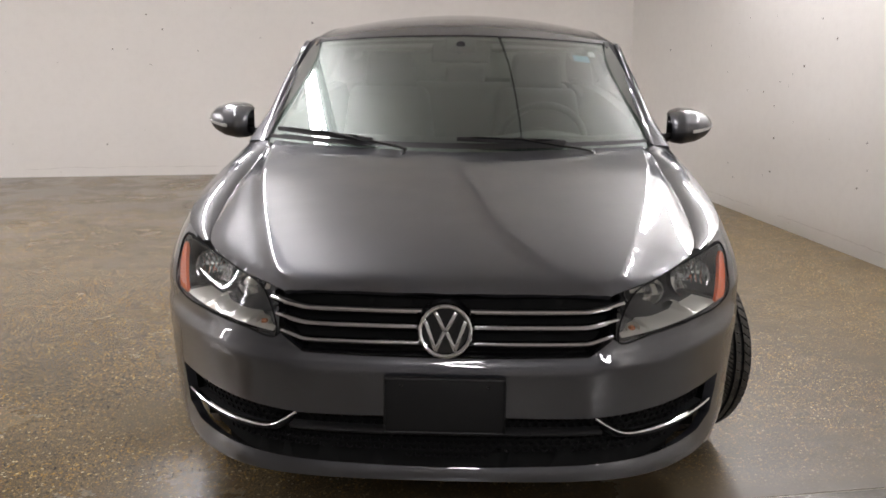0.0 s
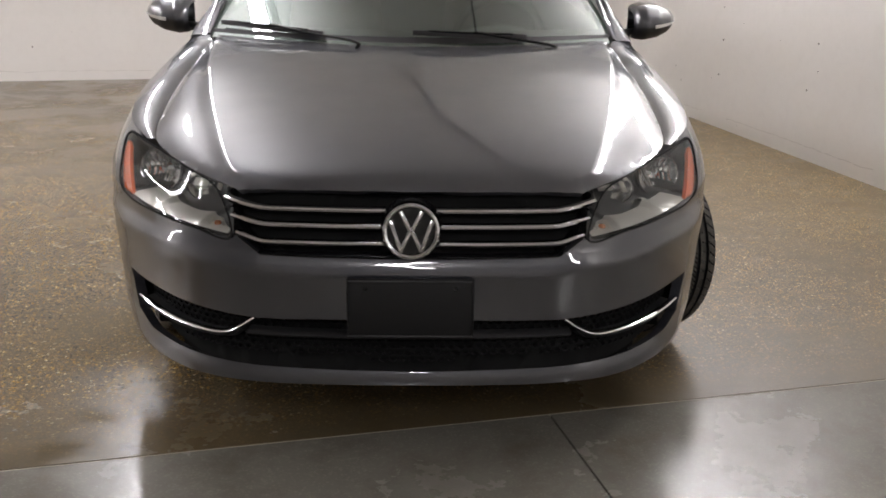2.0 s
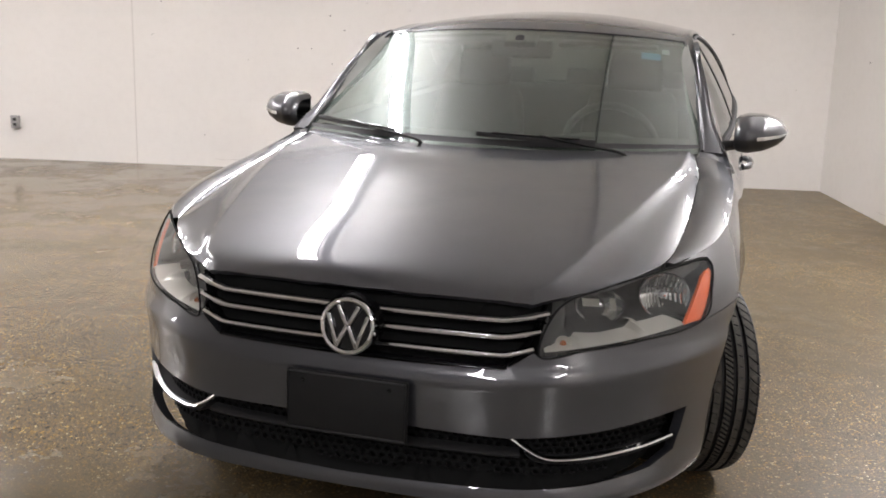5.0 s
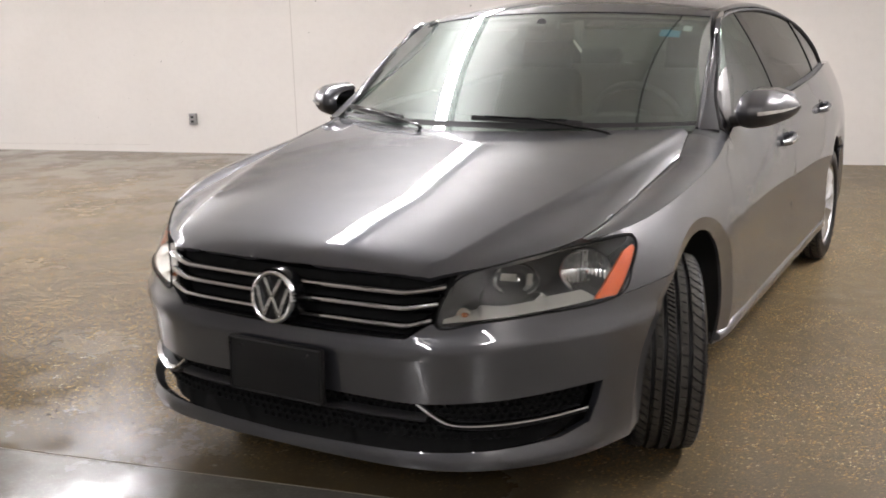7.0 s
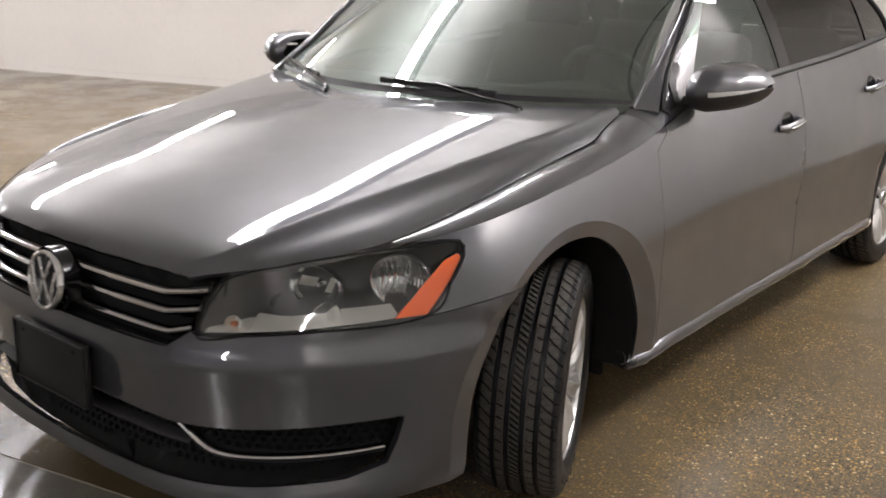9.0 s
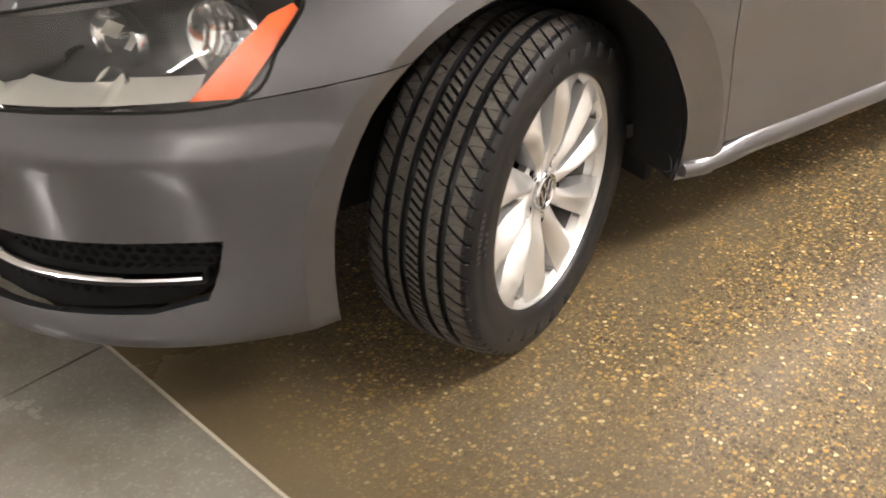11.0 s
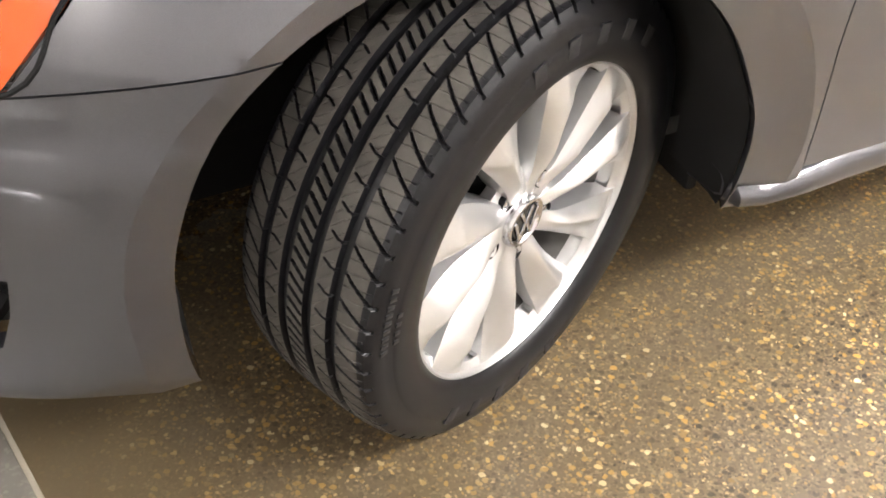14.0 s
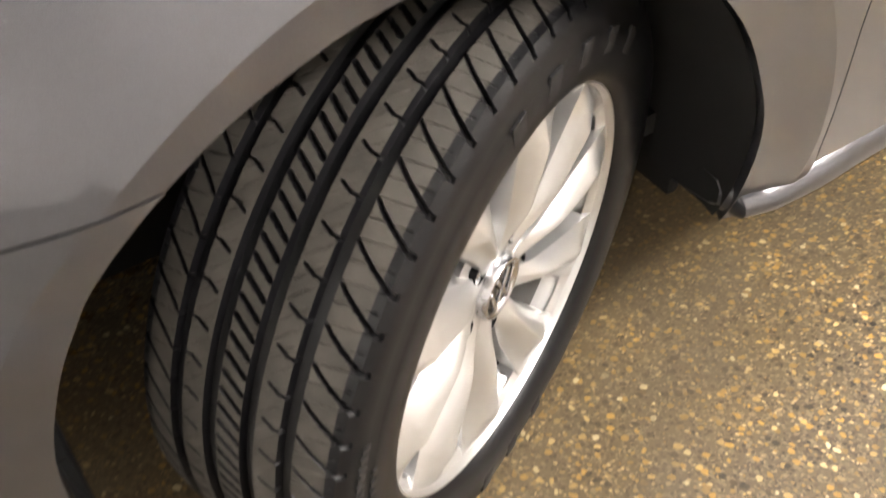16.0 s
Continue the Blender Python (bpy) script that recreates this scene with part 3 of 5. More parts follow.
# the lamps at negative y are unseen, added to brighten the car's front
LAMPS = [(x, y) for x in (-10.9, -7.6, -4.3, -1.0) for y in (-4.8, -3.4, 1.75, 3.15, 4.55) if y > 0 or x > -2] + [(2.3, -4.2)]
pipe = mesh_object("ceiling_pipe", tube([(-0.86, -1.0, LAMP_Z - 0.05), (-0.86, WALL_N, LAMP_Z - 0.05)], 0.038, 14), DARK_METAL)
pipe.matrix_world = ROOM
tagged(pipe, "dark metal pipe along the ceiling beside the lamps", "pipe")
wire = mesh_object("ceiling_conduit", tube([(1.06, -0.5, HIGH - 0.02), (1.06, WALL_N, HIGH - 0.012)], 0.013, 10), DARK_METAL)
wire.matrix_world = ROOM
tagged(wire, "thin dark conduit along the bare ceiling", "conduit")
first = ceiling_lamp()
first.matrix_world = ROOM @ pose(*LAMPS[0], LAMP_Z)
for x, y in LAMPS[1:]:
    copy_thing(first, ROOM @ pose(x, y, LAMP_Z))
thin = ceiling_lamp(0.034)
thin.matrix_world = ROOM @ pose(2.95, 1.2, LAMP_Z)
for y in (2.6, 4.0):
    copy_thing(thin, ROOM @ pose(2.95, y, LAMP_Z))

# ---- the car ----
car = new("car")
tagged(car, "dark grey metallic four-door saloon parked on concrete", "car")


def run_of(y):
    """How far round the plan the side of the car is at y."""
    return float(np.interp(y, PLAN[:, 1], RUN))


def top_of(s):
    return float(np.interp(abs(s), EDGE_S, EDGE_DZ[:, 1]))


def mirrored(points):
    """An outline given for the left half, from the middle to the middle, closed with its mirror image."""
    p = [tuple(q) for q in points]
    return p + [(-x, z) for x, z in reversed(p) if abs(x) > 1e-6]


def arch(y, radius=0.37, z=0.318, low=0.235, a0=-13, a1=193):
    """The rim of a wheel opening from front to back."""
    out = []
    for a in np.linspace(radians(a1), radians(a0), 30):
        yy, zz = y + radius * math.cos(a), z + radius * math.sin(a)
        out.append((run_of(yy), zz))
    return out


ARCH_F = [tuple(p) for p in smooth_line([(1.112, .20), (1.109, .28), (1.112, .35), (1.119, .41), (1.136, .47), (1.165, .54), (1.205, .60), (1.252, .645), (1.31, .677),
                                         (1.395, .702), (1.49, .708), (1.58, .692), (1.67, .64), (1.75, .56), (1.805, .47), (1.835, .40), (1.847, .32), (1.85, .235)], 69)]
NOSE_JOINT = 0.6175
WING_JOINT = [(1.00, 0.6165), (1.05, 0.6235), (1.1, 0.630), (1.15, 0.636), (1.2, 0.641), (1.251, 0.6445)]
BAND_LINE = np.array([(1.487 - BAND, z) for z in np.arange(0.205, 0.318, 0.012)] + [(1.487 - BAND * math.cos(a), 0.318 + BAND * math.sin(a)) for a in np.linspace(0, math.pi, 110)]
                     + [(1.487 + BAND, z) for z in np.arange(0.306, 0.24, -0.012)])
HEAD = [(0.475, 0.575), (0.53, 0.694), (0.69, 0.731), (0.88, 0.752), (0.97, 0.759), (1.06, 0.765), (1.098, 0.763), (1.110, 0.751), (1.104, 0.733), (1.07, 0.694), (1.00, 0.616), (0.75, 0.598), (0.60, 0.586)]
MOUTH = [(0, .372), (.41, .364), (.65, .377), (.80, .387), (.945, .395), (.93, .34), (.905, .285), (.81, .260), (.62, .249), (.42, .243), (0, .236)]

arch_low = [p for p in ARCH_F if p[0] <= 1.25 and p[1] < 0.6435]
bumper = mirrored([(0, 0.536), (0.39, 0.54), (0.462, 0.585), (0.475, 0.575), (0.60, 0.586), (0.75, 0.598)] + WING_JOINT
                  + arch_low[::-1] + [(0.9, 0.192), (0.5, 0.196), (0, 0.198)])
front_bumper = part_raw("front_bumper", panel(bumper, skin, 0.02, [mirrored(MOUTH)], fold=0.03, gap=0.0008, lines=[BAND_LINE, BAND_LINE * (-1, 1)], crisp=True), PAINT, car, "grey painted front bumper with a wide lower intake")


def bonnet_lift(x, y):
    p = bonnet(x, y)
    p[:, 0] = x
    return p


side_edge = [(x - 0.0012, y + 0.0004) for x, y, z in SHUT if 0.10 < y < 1.17]
bonnet_edge = [(0, 0.052), (0.15, 0.0555), (0.30, 0.0655), (0.40, 0.076), (0.44, 0.085)] + side_edge + [(0.757, 1.190), (0.751, 1.225), (0.744, 1.275), (0.735, 1.335), (0.725, 1.362), (0.70, 1.352), (0.6, 1.285), (0.4, 1.195), (0.2, 1.145), (0, 1.13)]
CREASE_LINE = np.array([(min(float(CREASE(y)[()]), float(BONNET_X(y)[()]) - 0.04), y) for y in np.arange(0.11, 1.36, 0.014)])
part_raw("bonnet", panel(mirrored(bonnet_edge), bonnet_lift, 0.017, fold=0.02, gap=0.0002, lines=[np.array([(x - d, y) for x, y in side_edge]) * (sg, 1) for d in (0.009, 0.02) for sg in (1, -1)] + [CREASE_LINE + (d, 0) for d in (-0.008, 0, 0.008)] + [(CREASE_LINE + (d, 0)) * (-1, 1) for d in (-0.008, 0, 0.008)]), PAINT, car, "grey metallic bonnet with two soft creases")

# lines of the lower panels
SILL_Z = 0.312


def side_lift(sign):
    return lambda s, z: skin(np.asarray(s) * sign, z)


def belt_x(y):
    return np.interp(y, EDGE_LINE[:, 1], EDGE_LINE[:, 0])


def belt_z(y):
    return np.interp(y, EDGE_LINE[:, 1], EDGE_LINE[:, 2])


def flank(y, z, sign=1):
    """The side windows' curved plane."""
    y, z = np.asarray(y, float), np.asarray(z, float)
    xb, zb = belt_x(y), belt_z(y)
    v = np.clip((z - zb) / (1.352 - zb), -0.2, 1.3)
    x = xb - 0.006 - (xb - 0.655) * v + 0.014 * 4 * v * (1 - v) - 0.025 * np.clip((1.95 - y) / 0.5, 0, 1) * np.clip(v * 4, 0, 1)
    return np.stack([sign * x, y, z], -1)


B_GAP = 2.36
wing_top = [(s, top_of(s) - 0.0002) for s in np.linspace(0.985, run_of(1.40), 24)]
wing = ([(1.003, NOSE_JOINT), (1.072, 0.692), (1.107, 0.733), (1.113, 0.752), (1.103, 0.765), (1.06, 0.768), (0.985, 0.763)] + wing_top[1:]
        + [(run_of(1.40), 0.90), (1.93, 0.86), (1.915, 0.80), (1.905, 0.66), (1.91, 0.50), (1.925, 0.34), (1.932, SILL_Z), (1.932, 0.24), (1.852, 0.238)]
        + [p for p in ARCH_F[::-1] if p[0] > 1.254] + [(x, z + 0.0008) for x, z in WING_JOINT[:0:-1]])
front_gap = [(1.932, SILL_Z), (1.925, 0.34), (1.91, 0.50), (1.905, 0.66), (1.915, 0.80), (1.93, 0.86), (run_of(1.40), 0.90)]
sB = run_of(B_GAP)
front_door = front_gap + [(s, top_of(s) - 0.003) for s in np.linspace(run_of(1.40), sB, 24)] + [(sB + 0.012, 0.8), (sB, 0.5), (sB - 0.01, SILL_Z)]
ARCH_R = arch(3.68, 0.365)
sR = run_of(3.50)
arch_r_front = [p for p in ARCH_R if p[0] < run_of(3.70)]
low_r = [p for p in arch_r_front if p[1] < 0.62]
rear_door = ([(sB - 0.01, SILL_Z), (sB, 0.5), (sB + 0.012, 0.8)] + [(s, top_of(s) - 0.003) for s in np.linspace(sB, sR, 20)]
             + [(sR + 0.01, 0.95), (sR - 0.03, 0.80), (sR - 0.09, 0.70)] + [(s - 0.04, z) for s, z in low_r[::-1]] + [(low_r[0][0] - 0.05, SILL_Z)])
tail = run_of(4.40)
quarter = ([(low_r[0][0] - 0.05, SILL_Z)] + [(s - 0.04, z) for s, z in low_r] + [(sR - 0.09, 0.70), (sR - 0.03, 0.80), (sR + 0.01, 0.95)]
           + [(s, top_of(s) - 0.003) for s in np.linspace(sR, tail + 0.3, 16)] + [(tail + 0.3, 0.68), (tail, 0.66), (run_of(4.06), 0.60)] + [p for p in ARCH_R[::-1] if p[1] < 0.60 and p[0] > run_of(3.7) and p[1] > 0.58]
           + [p for p in ARCH_R[::-1] if p[1] >= 0.60] + [p for p in arch_r_front[::-1] if p[1] < 0.60])

for sign, side in ((1, "left"), (-1, "right")):
    lift = side_lift(sign)
    part_raw("front_wing", panel(wing, lift, 0.016, gap=0.0006, lines=[BAND_LINE], crisp=True), PAINT, car, "grey metallic front wing with a flared wheel arch")
    rows = []
    for y in np.linspace(0.405, 1.345, 60):
        k = run_of(y)
        for _ in range(6):          # the place along the skin whose upper edge lies at this y
            k += y - float(skin(np.array([k]), np.array([top_of(k)]))[0][1])
        a = skin(np.array([k]), np.array([top_of(k) - 0.0002]))[0]
        x = float(BONNET_X(y)[()]) + 0.0012 if y < 1.18 else float(np.interp(y, [1.18, 1.225, 1.275, 1.335, 1.36], [0.761, 0.7535, 0.7465, 0.7375, 0.728]))
        b = np.array((x, y, float(bonnet(np.array([x]), np.array([y]))[0][2]) - 0.0005))
        crown = 0.11 * np.linalg.norm(b - a)
        line = [(a + (b - a) * w + (0, 0, crown * 4 * w * (1 - w))) * (sign, 1, 1) for w in np.linspace(0, 1, 9)]
        rows.append(line + [(b - (0, 0, 0.016)) * (sign, 1, 1)])
    part("wing_top", sheet(rows), PAINT, car, "grey metallic upper face of the front wing above its crease", sharp=50)
    fd = part_raw("front_door", panel(front_door, lift, 0.035), PAINT, car, "grey metallic front door")
    rd = part_raw("rear_door", panel(rear_door, lift, 0.035), PAINT, car, "grey metallic rear door")
    part_raw("rear_quarter", panel(quarter, lift, 0.04), PAINT, car, "grey metallic rear quarter panel")
    rows = []
    for y in np.concatenate([[1.238, 1.243], np.linspace(1.28, 3.30, 34), [3.315]]):
        e = 0.0 if y in (1.238, 3.315) else 1.0
        x = skin(np.array([run_of(y)]), np.array([0.32]))[0][0] - (0.03 if y == 1.238 else 0.0)
        up = 0.010 * np.clip((y - 1.4) / 1.4, 0, 1) + 0.020 * soft_step((y - 1.29) / 0.14) + 0.011 * soft_step((y - 1.29) / 0.06) * (1 - soft_step((y - 1.6) / 0.7))
        rows.append([(sign * (x - 0.03), y, 0.289 + up), (sign * (x - 0.008), y, 0.287 + up), (sign * (x + 0.003 * e), y, 0.276 + 0.8 * up), (sign * (x + 0.006 * e), y, 0.266 + 0.5 * up),
                     (sign * (x + 0.003 * e), y, 0.257 + 0.4 * up), (sign * (x - 0.014), y, 0.249 + 0.2 * up), (sign * (x - 0.07), y, 0.24)])
    part("side_sill", thicken(sheet(rows), 0.004), PAINT, car, "grey painted sill below the doors", sharp=60)

rear = [(run_of(4.06) + 0.0, 0.60), (tail, 0.66), (tail + 0.3, 0.68)]
sT = RUN[-1]
for sign in (1, -1):
    lift = side_lift(sign)
    part_raw("rear_bumper", panel(rear + [(sT, 0.68), (sT, 0.22), (run_of(4.06) - 0.0, 0.22)] + [p for p in ARCH_R[::-1] if p[1] < 0.60 and p[0] > run_of(3.7)], lift, 0.05), PAINT, car, "grey painted rear bumper half")
    part_raw("tail_panel", panel([(tail + 0.3, 0.682), (sT, 0.682)] + [(s, top_of(s) - 0.003) for s in np.linspace(sT, tail + 0.3, 10)], lift, 0.05), PAINT, car)

# ---- greenhouse ----


def screen(r, t):
    """The windscreen: r from side to side (-1 to 1), t from its foot to the roof."""
    r, t = np.asarray(r, float), np.asarray(t, float)
    a = np.stack([r * 0.752, 1.12 + 0.275 * r ** 2, 0.958 + 0.004 * r ** 2], -1)
    b = np.stack([r * 0.628, 1.838 + 0.147 * r ** 2, 1.359 - 0.031 * r ** 2], -1)
    p = a + (b - a) * t[..., None]
    k = 0.022 * 4 * t * (1 - t) * (1 - r ** 4)
    p[..., 1] -= k * 0.45
    p[..., 2] += k * 0.9
    return p


rr, tt = np.meshgrid(np.linspace(-1, 1, 41), np.linspace(-0.03, 1, 25), indexing="ij")
windscreen = part("windscreen", sheet(screen(rr, tt)), SCREEN_GLASS, car, "green-tinted windscreen", sharp=60)
windscreen.visible_shadow = False

INNER = smooth_line([(.754, 1.38, .955), (.725, 1.55, 1.064), (.684, 1.78, 1.212), (.631, 1.985, 1.330), (.606, 2.2, 1.371), (.597, 2.6, 1.390), (.588, 2.95, 1.374),
                     (.574, 3.2, 1.334), (.60, 3.5, 1.225), (.64, 3.8, 1.11), (.655, 3.95, 1.062)], 90)
DLO_TOP = [(1.43, 0.957), (1.66, 1.135), (1.86, 1.280), (1.99, 1.325), (2.2, 1.347), (2.5, 1.357), (2.8, 1.352), (3.1, 1.325), (3.35, 1.265), (3.52, 1.17), (3.61, 1.08)]
outer_yz = smooth_line([(1.405, 0.952), (1.64, 1.142), (1.85, 1.294), (1.98, 1.338), (2.2, 1.360), (2.5, 1.370), (2.8, 1.365), (3.1, 1.338), (3.36, 1.278), (3.54, 1.175), (3.66, 1.066), (3.80, 1.062), (3.95, 1.058)], 90)
OUTER = flank(outer_yz[:, 0], outer_yz[:, 1])
OUTER[-22:, 0] = np.maximum(OUTER[-22:, 0], np.interp(OUTER[-22:, 1], [3.5, 3.95], [0.70, 0.745]))


def roof_row(i):
    """The roof across, at one of the places along its edge."""
    x, y, z = INNER[i]
    crown = np.interp(y, [1.985, 2.08, 2.25, 2.6, 3.0, 3.3], [0.031, 0.047, 0.059, 0.066, 0.061, 0.047])
    bow = np.interp(y, [1.985, 2.3, 3.0, 3.2], [-0.147, 0.0, 0.0, 0.05])
    return [(x * r, y + bow * (1 - r * r), z + crown * (1 - r * r)) for r in np.linspace(-1, 1, 33)]


front_i = int(np.argmin(np.abs(INNER[:, 1] - 1.985)))
back_i = int(np.argmin(np.abs(INNER[:, 1] - 3.2)))
part("roof", thicken(sheet([roof_row(i) for i in range(front_i, back_i + 1)]), 0.012), PAINT, car, "grey metallic roof", sharp=60)
head = sheet([[np.array(p) - (0, 0, 0.035) for p in roof_row(i)] for i in range(front_i, back_i + 1)])
part("headlining", head, LINING, car, "pale grey headlining")


def back_glass(r, t):
    a = np.stack([r * 0.57, 3.2 + 0.05 * (1 - r * r), 1.335 + 0.034 * (1 - r * r)], -1)
    b = np.stack([r * 0.655, 3.95 + 0.06 * (1 - r * r), 1.062 + 0.02 * (1 - r * r)], -1)
    return a + (b - a) * t[..., None] + np.stack([0 * r, 0 * r, 0.09 * t * (1 - t)], -1)


rr, tt = np.meshgrid(np.linspace(-1, 1, 21), np.linspace(0.01, 1, 13), indexing="ij")
rear_glass = part("rear_window", sheet(back_glass(rr, tt)), DARK_GLASS, car, "tinted rear window", sharp=60)
rear_glass.visible_shadow = False
boot = []
for t in np.linspace(0, 1, 14):
    y = 3.965 + t * 0.80
    xe = float(np.interp(min(y, 4.69), EDGE_LINE[:, 1], EDGE_LINE[:, 0])) if y < 4.69 else max(0.02, 0.5 * (4.77 - y) / 0.08)
    ze = float(np.interp(min(y, 4.75), EDGE_LINE[:, 1], EDGE_LINE[:, 2]))
    boot.append([(xe * r, y, ze + 0.022 * (1 - r * r)) for r in np.linspace(-1, 1, 21)])
part("boot_lid", sheet(boot), PAINT, car, "grey metallic boot lid", sharp=0)

for sign in (1, -1):
    rows = []
    for a, b in zip(INNER, OUTER):
        a, b = np.array(a), np.array(b)
        d = np.linalg.norm(b - a)
        out = np.array((0.55, -0.15, 0.8))
        rows.append([(a + (b - a) * t + out * 0.045 * d * t * (1 - t) * 4) * (sign, 1, 1) for t in np.linspace(0, 1, 9)])
    foot = []
    for t in np.linspace(0, 1, 12):
        y = 1.335 + 0.25 * t
        a = np.array((float(belt_x(y)) - 0.001, y, float(belt_z(y)) - 0.001))
        q = np.interp(t, [0, 0.3, 1], [0, 0.3, 1])
        b = np.array((0.740, 1.350, 0.940)) * (1 - q) + OUTER[int(22 * q)] * q
        foot.append([(a + (b - a) * w + (0.004 * math.sin(w * math.pi), 0, 0.003 * math.sin(w * math.pi))) * (sign, 1, 1) for w in np.linspace(0, 1, 7)])
    part("pillar_foot", thicken(sheet(foot), 0.006), PAINT, car, "grey metallic foot of the windscreen pillar", sharp=60)
    part("roof_pillar_rail", thicken(sheet(rows), 0.02), PAINT, car, "grey metallic windscreen pillar and roof rail", sharp=60)
    rubber = smooth_line(np.array(INNER[:front_i + 1]) * (sign, 1, 1) + (0, 0, 0.004), 40)
    trim = []
    for a, b in zip(INNER[:front_i + 1], OUTER[:front_i + 1]):
        a, b = np.array(a), np.array(b)
        trim.append([(a + (-0.012, 0.030, -0.030)) * (sign, 1, 1), (a * 0.5 + b * 0.5 + (-0.035, 0.028, -0.028)) * (sign, 1, 1), (b + (-0.022, 0.012, -0.012)) * (sign, 1, 1)])
    part("pillar_trim", thicken(sheet(trim), 0.003), DARK_LINING, car, "grey lining on the windscreen pillar")
    part("screen_seal", tube(rubber, 0.007, 6), BLACK, car)

    def flank_lift(y, z, sg=sign):
        return flank(y, z, sg)

    top = [tuple(p) for p in smooth_line(DLO_TOP, 60)]
    low = [(y, float(belt_z(y)) + 0.010) for y in np.linspace(3.60, 1.45, 26)]

    def cut(y0, y1):
        t = [p for p in top if y0 < p[0] < y1]
        l = [p for p in low if y0 < p[0] < y1]
        f = lambda line, y: float(np.interp(y, [p[0] for p in sorted(line)], [p[1] for p in sorted(line)]))
        a = [(y0, f(top, y0))] if y0 > top[0][0] else []
        b = [(y1, f(top, y1)), (y1, f(low, y1))] if y1 < top[-1][0] else []
        c = [(y0, f(low, y0))] if y0 > top[0][0] else []
        return a + t + b + l + c
    for name, y0, y1, mat, lab in (("front_window", 1.3, 2.245, GLASS, "tinted front door window"), ("rear_window_pane", 2.325, 3.19, DARK_GLASS, "smoked rear door window"),
                                   ("quarter_window", 3.225, 3.9, DARK_GLASS, "small smoked quarter window")):
        g = part_raw(name, panel(cut(y0, y1), flank_lift, 0.05, fold=0.004, gap=0.006, sink=0.004), mat, car, lab)
        g.visible_shadow = False
    part_raw("window_post", panel(cut(2.24, 2.33), flank_lift, 0.04, fold=0.02, gap=0.0, sink=0.001), GLOSS_BLACK, car, "black pillar between the windows")
    part_raw("window_bar", panel(cut(3.188, 3.228), flank_lift, 0.04, fold=0.02, gap=0.0, sink=0.0), GLOSS_BLACK, car)
    ring = flank(*np.array(top + low).T, sign)
    part("window_seal", tube(ring, 0.007, 6, closed=True), BLACK, car, "black rubber window seal")

# ---- nose: grille, lamps, badge, plate ----


def strip(points, width, height, lift, out=0.0, steps=40):
    """A bar that follows the skin: points in the skin's measures, height up and down, width outward."""
    line = np.asarray(points, float)
    k = np.concatenate([[0], np.cumsum(np.linalg.norm(np.diff(line, axis=0), axis=1))])
    q = np.linspace(0, k[-1], steps)
    s, z = np.interp(q, k, line[:, 0]), np.interp(q, k, line[:, 1])
    rings = []
    t = np.gradient(np.stack([s, z], 1), axis=0)
    t /= np.linalg.norm(t, axis=1, keepdims=True)
    for a, b in ((-1, -1), (-0.6, 0.6), (0, 1), (0.6, 0.6), (1, -1)):
        p = lift(s - t[:, 1] * a * height / 2, z + t[:, 0] * a * height / 2)
        base = lift(s, z)
        c, n2 = plan_at(np.abs(s))
        n = np.stack([n2[:, 0] * np.where(s < 0, -1, 1), n2[:, 1], 0 * s], 1)
        rings.append(p + n * (out + b * width / 2))
    bm = sheet(np.stack(rings, 1), False, True)
    bm.verts.ensure_lookup_table()
    for i in (0, steps - 1):
        bm.faces.new([bm.verts[i * 5 + j] for j in range(5)])
    return bm


GRILLE = mirrored([(0, 0.700), (0.25, 0.699), (0.43, 0.698), (0.522, 0.690), (0.50, 0.64), (0.472, 0.583), (0.462, 0.583), (0.39, 0.541), (0, 0.538)])
grille = part_raw("radiator_grille", panel(GRILLE, skin, 0.04, sink=0.05, gap=-0.012, fold=0.0), MATT, car, "black radiator grille with three chrome bars")
for z0, z1, s1 in ((0.660, 0.676, 0.503), (0.619, 0.634, 0.480), (0.574, 0.592, 0.462)):
    for sign in (1, -1):
        line = [(0.02 * sign, z0), (0.385 * sign, z0), (0.40 * sign, z0 + 0.002), (s1 * sign, z1)]
        part("chrome_bar", strip(line if sign > 0 else line[::-1], 0.016, 0.014, skin, -0.004, 60), CHROME, grille, "polished chrome grille bar")
        part("bar_backing", strip([(0.02 * sign, z0 - 0.012), (0.385 * sign, z0 - 0.012), (s1 * sign - 0.008 * sign, z1 - 0.012)][::sign], 0.030, 0.010, skin, -0.024, 30), GLOSS_BLACK, grille)
for sign in (1, -1):
    for z in (0.690, 0.640, 0.598, 0.556):
        w = 0.50 if z > 0.62 else 0.45 if z > 0.58 else 0.40
        part("grille_slat", strip([(0.0, z), (w * sign, z + 0.006)][::sign], 0.02, 0.006, skin, -0.035, 24), GLOSS_BLACK, grille)
    part("grille_end", strip([(0.395 * sign, 0.543), (0.455 * sign, 0.60), (0.50 * sign, 0.69)][::sign], 0.03, 0.012, skin, -0.03, 16), GLOSS_BLACK, grille)
part("grille_lip", strip([(-0.40, 0.541), (0.40, 0.541)], 0.02, 0.012, skin, -0.012, 40), GLOSS_BLACK, grille, "gloss black lower edge of the grille")


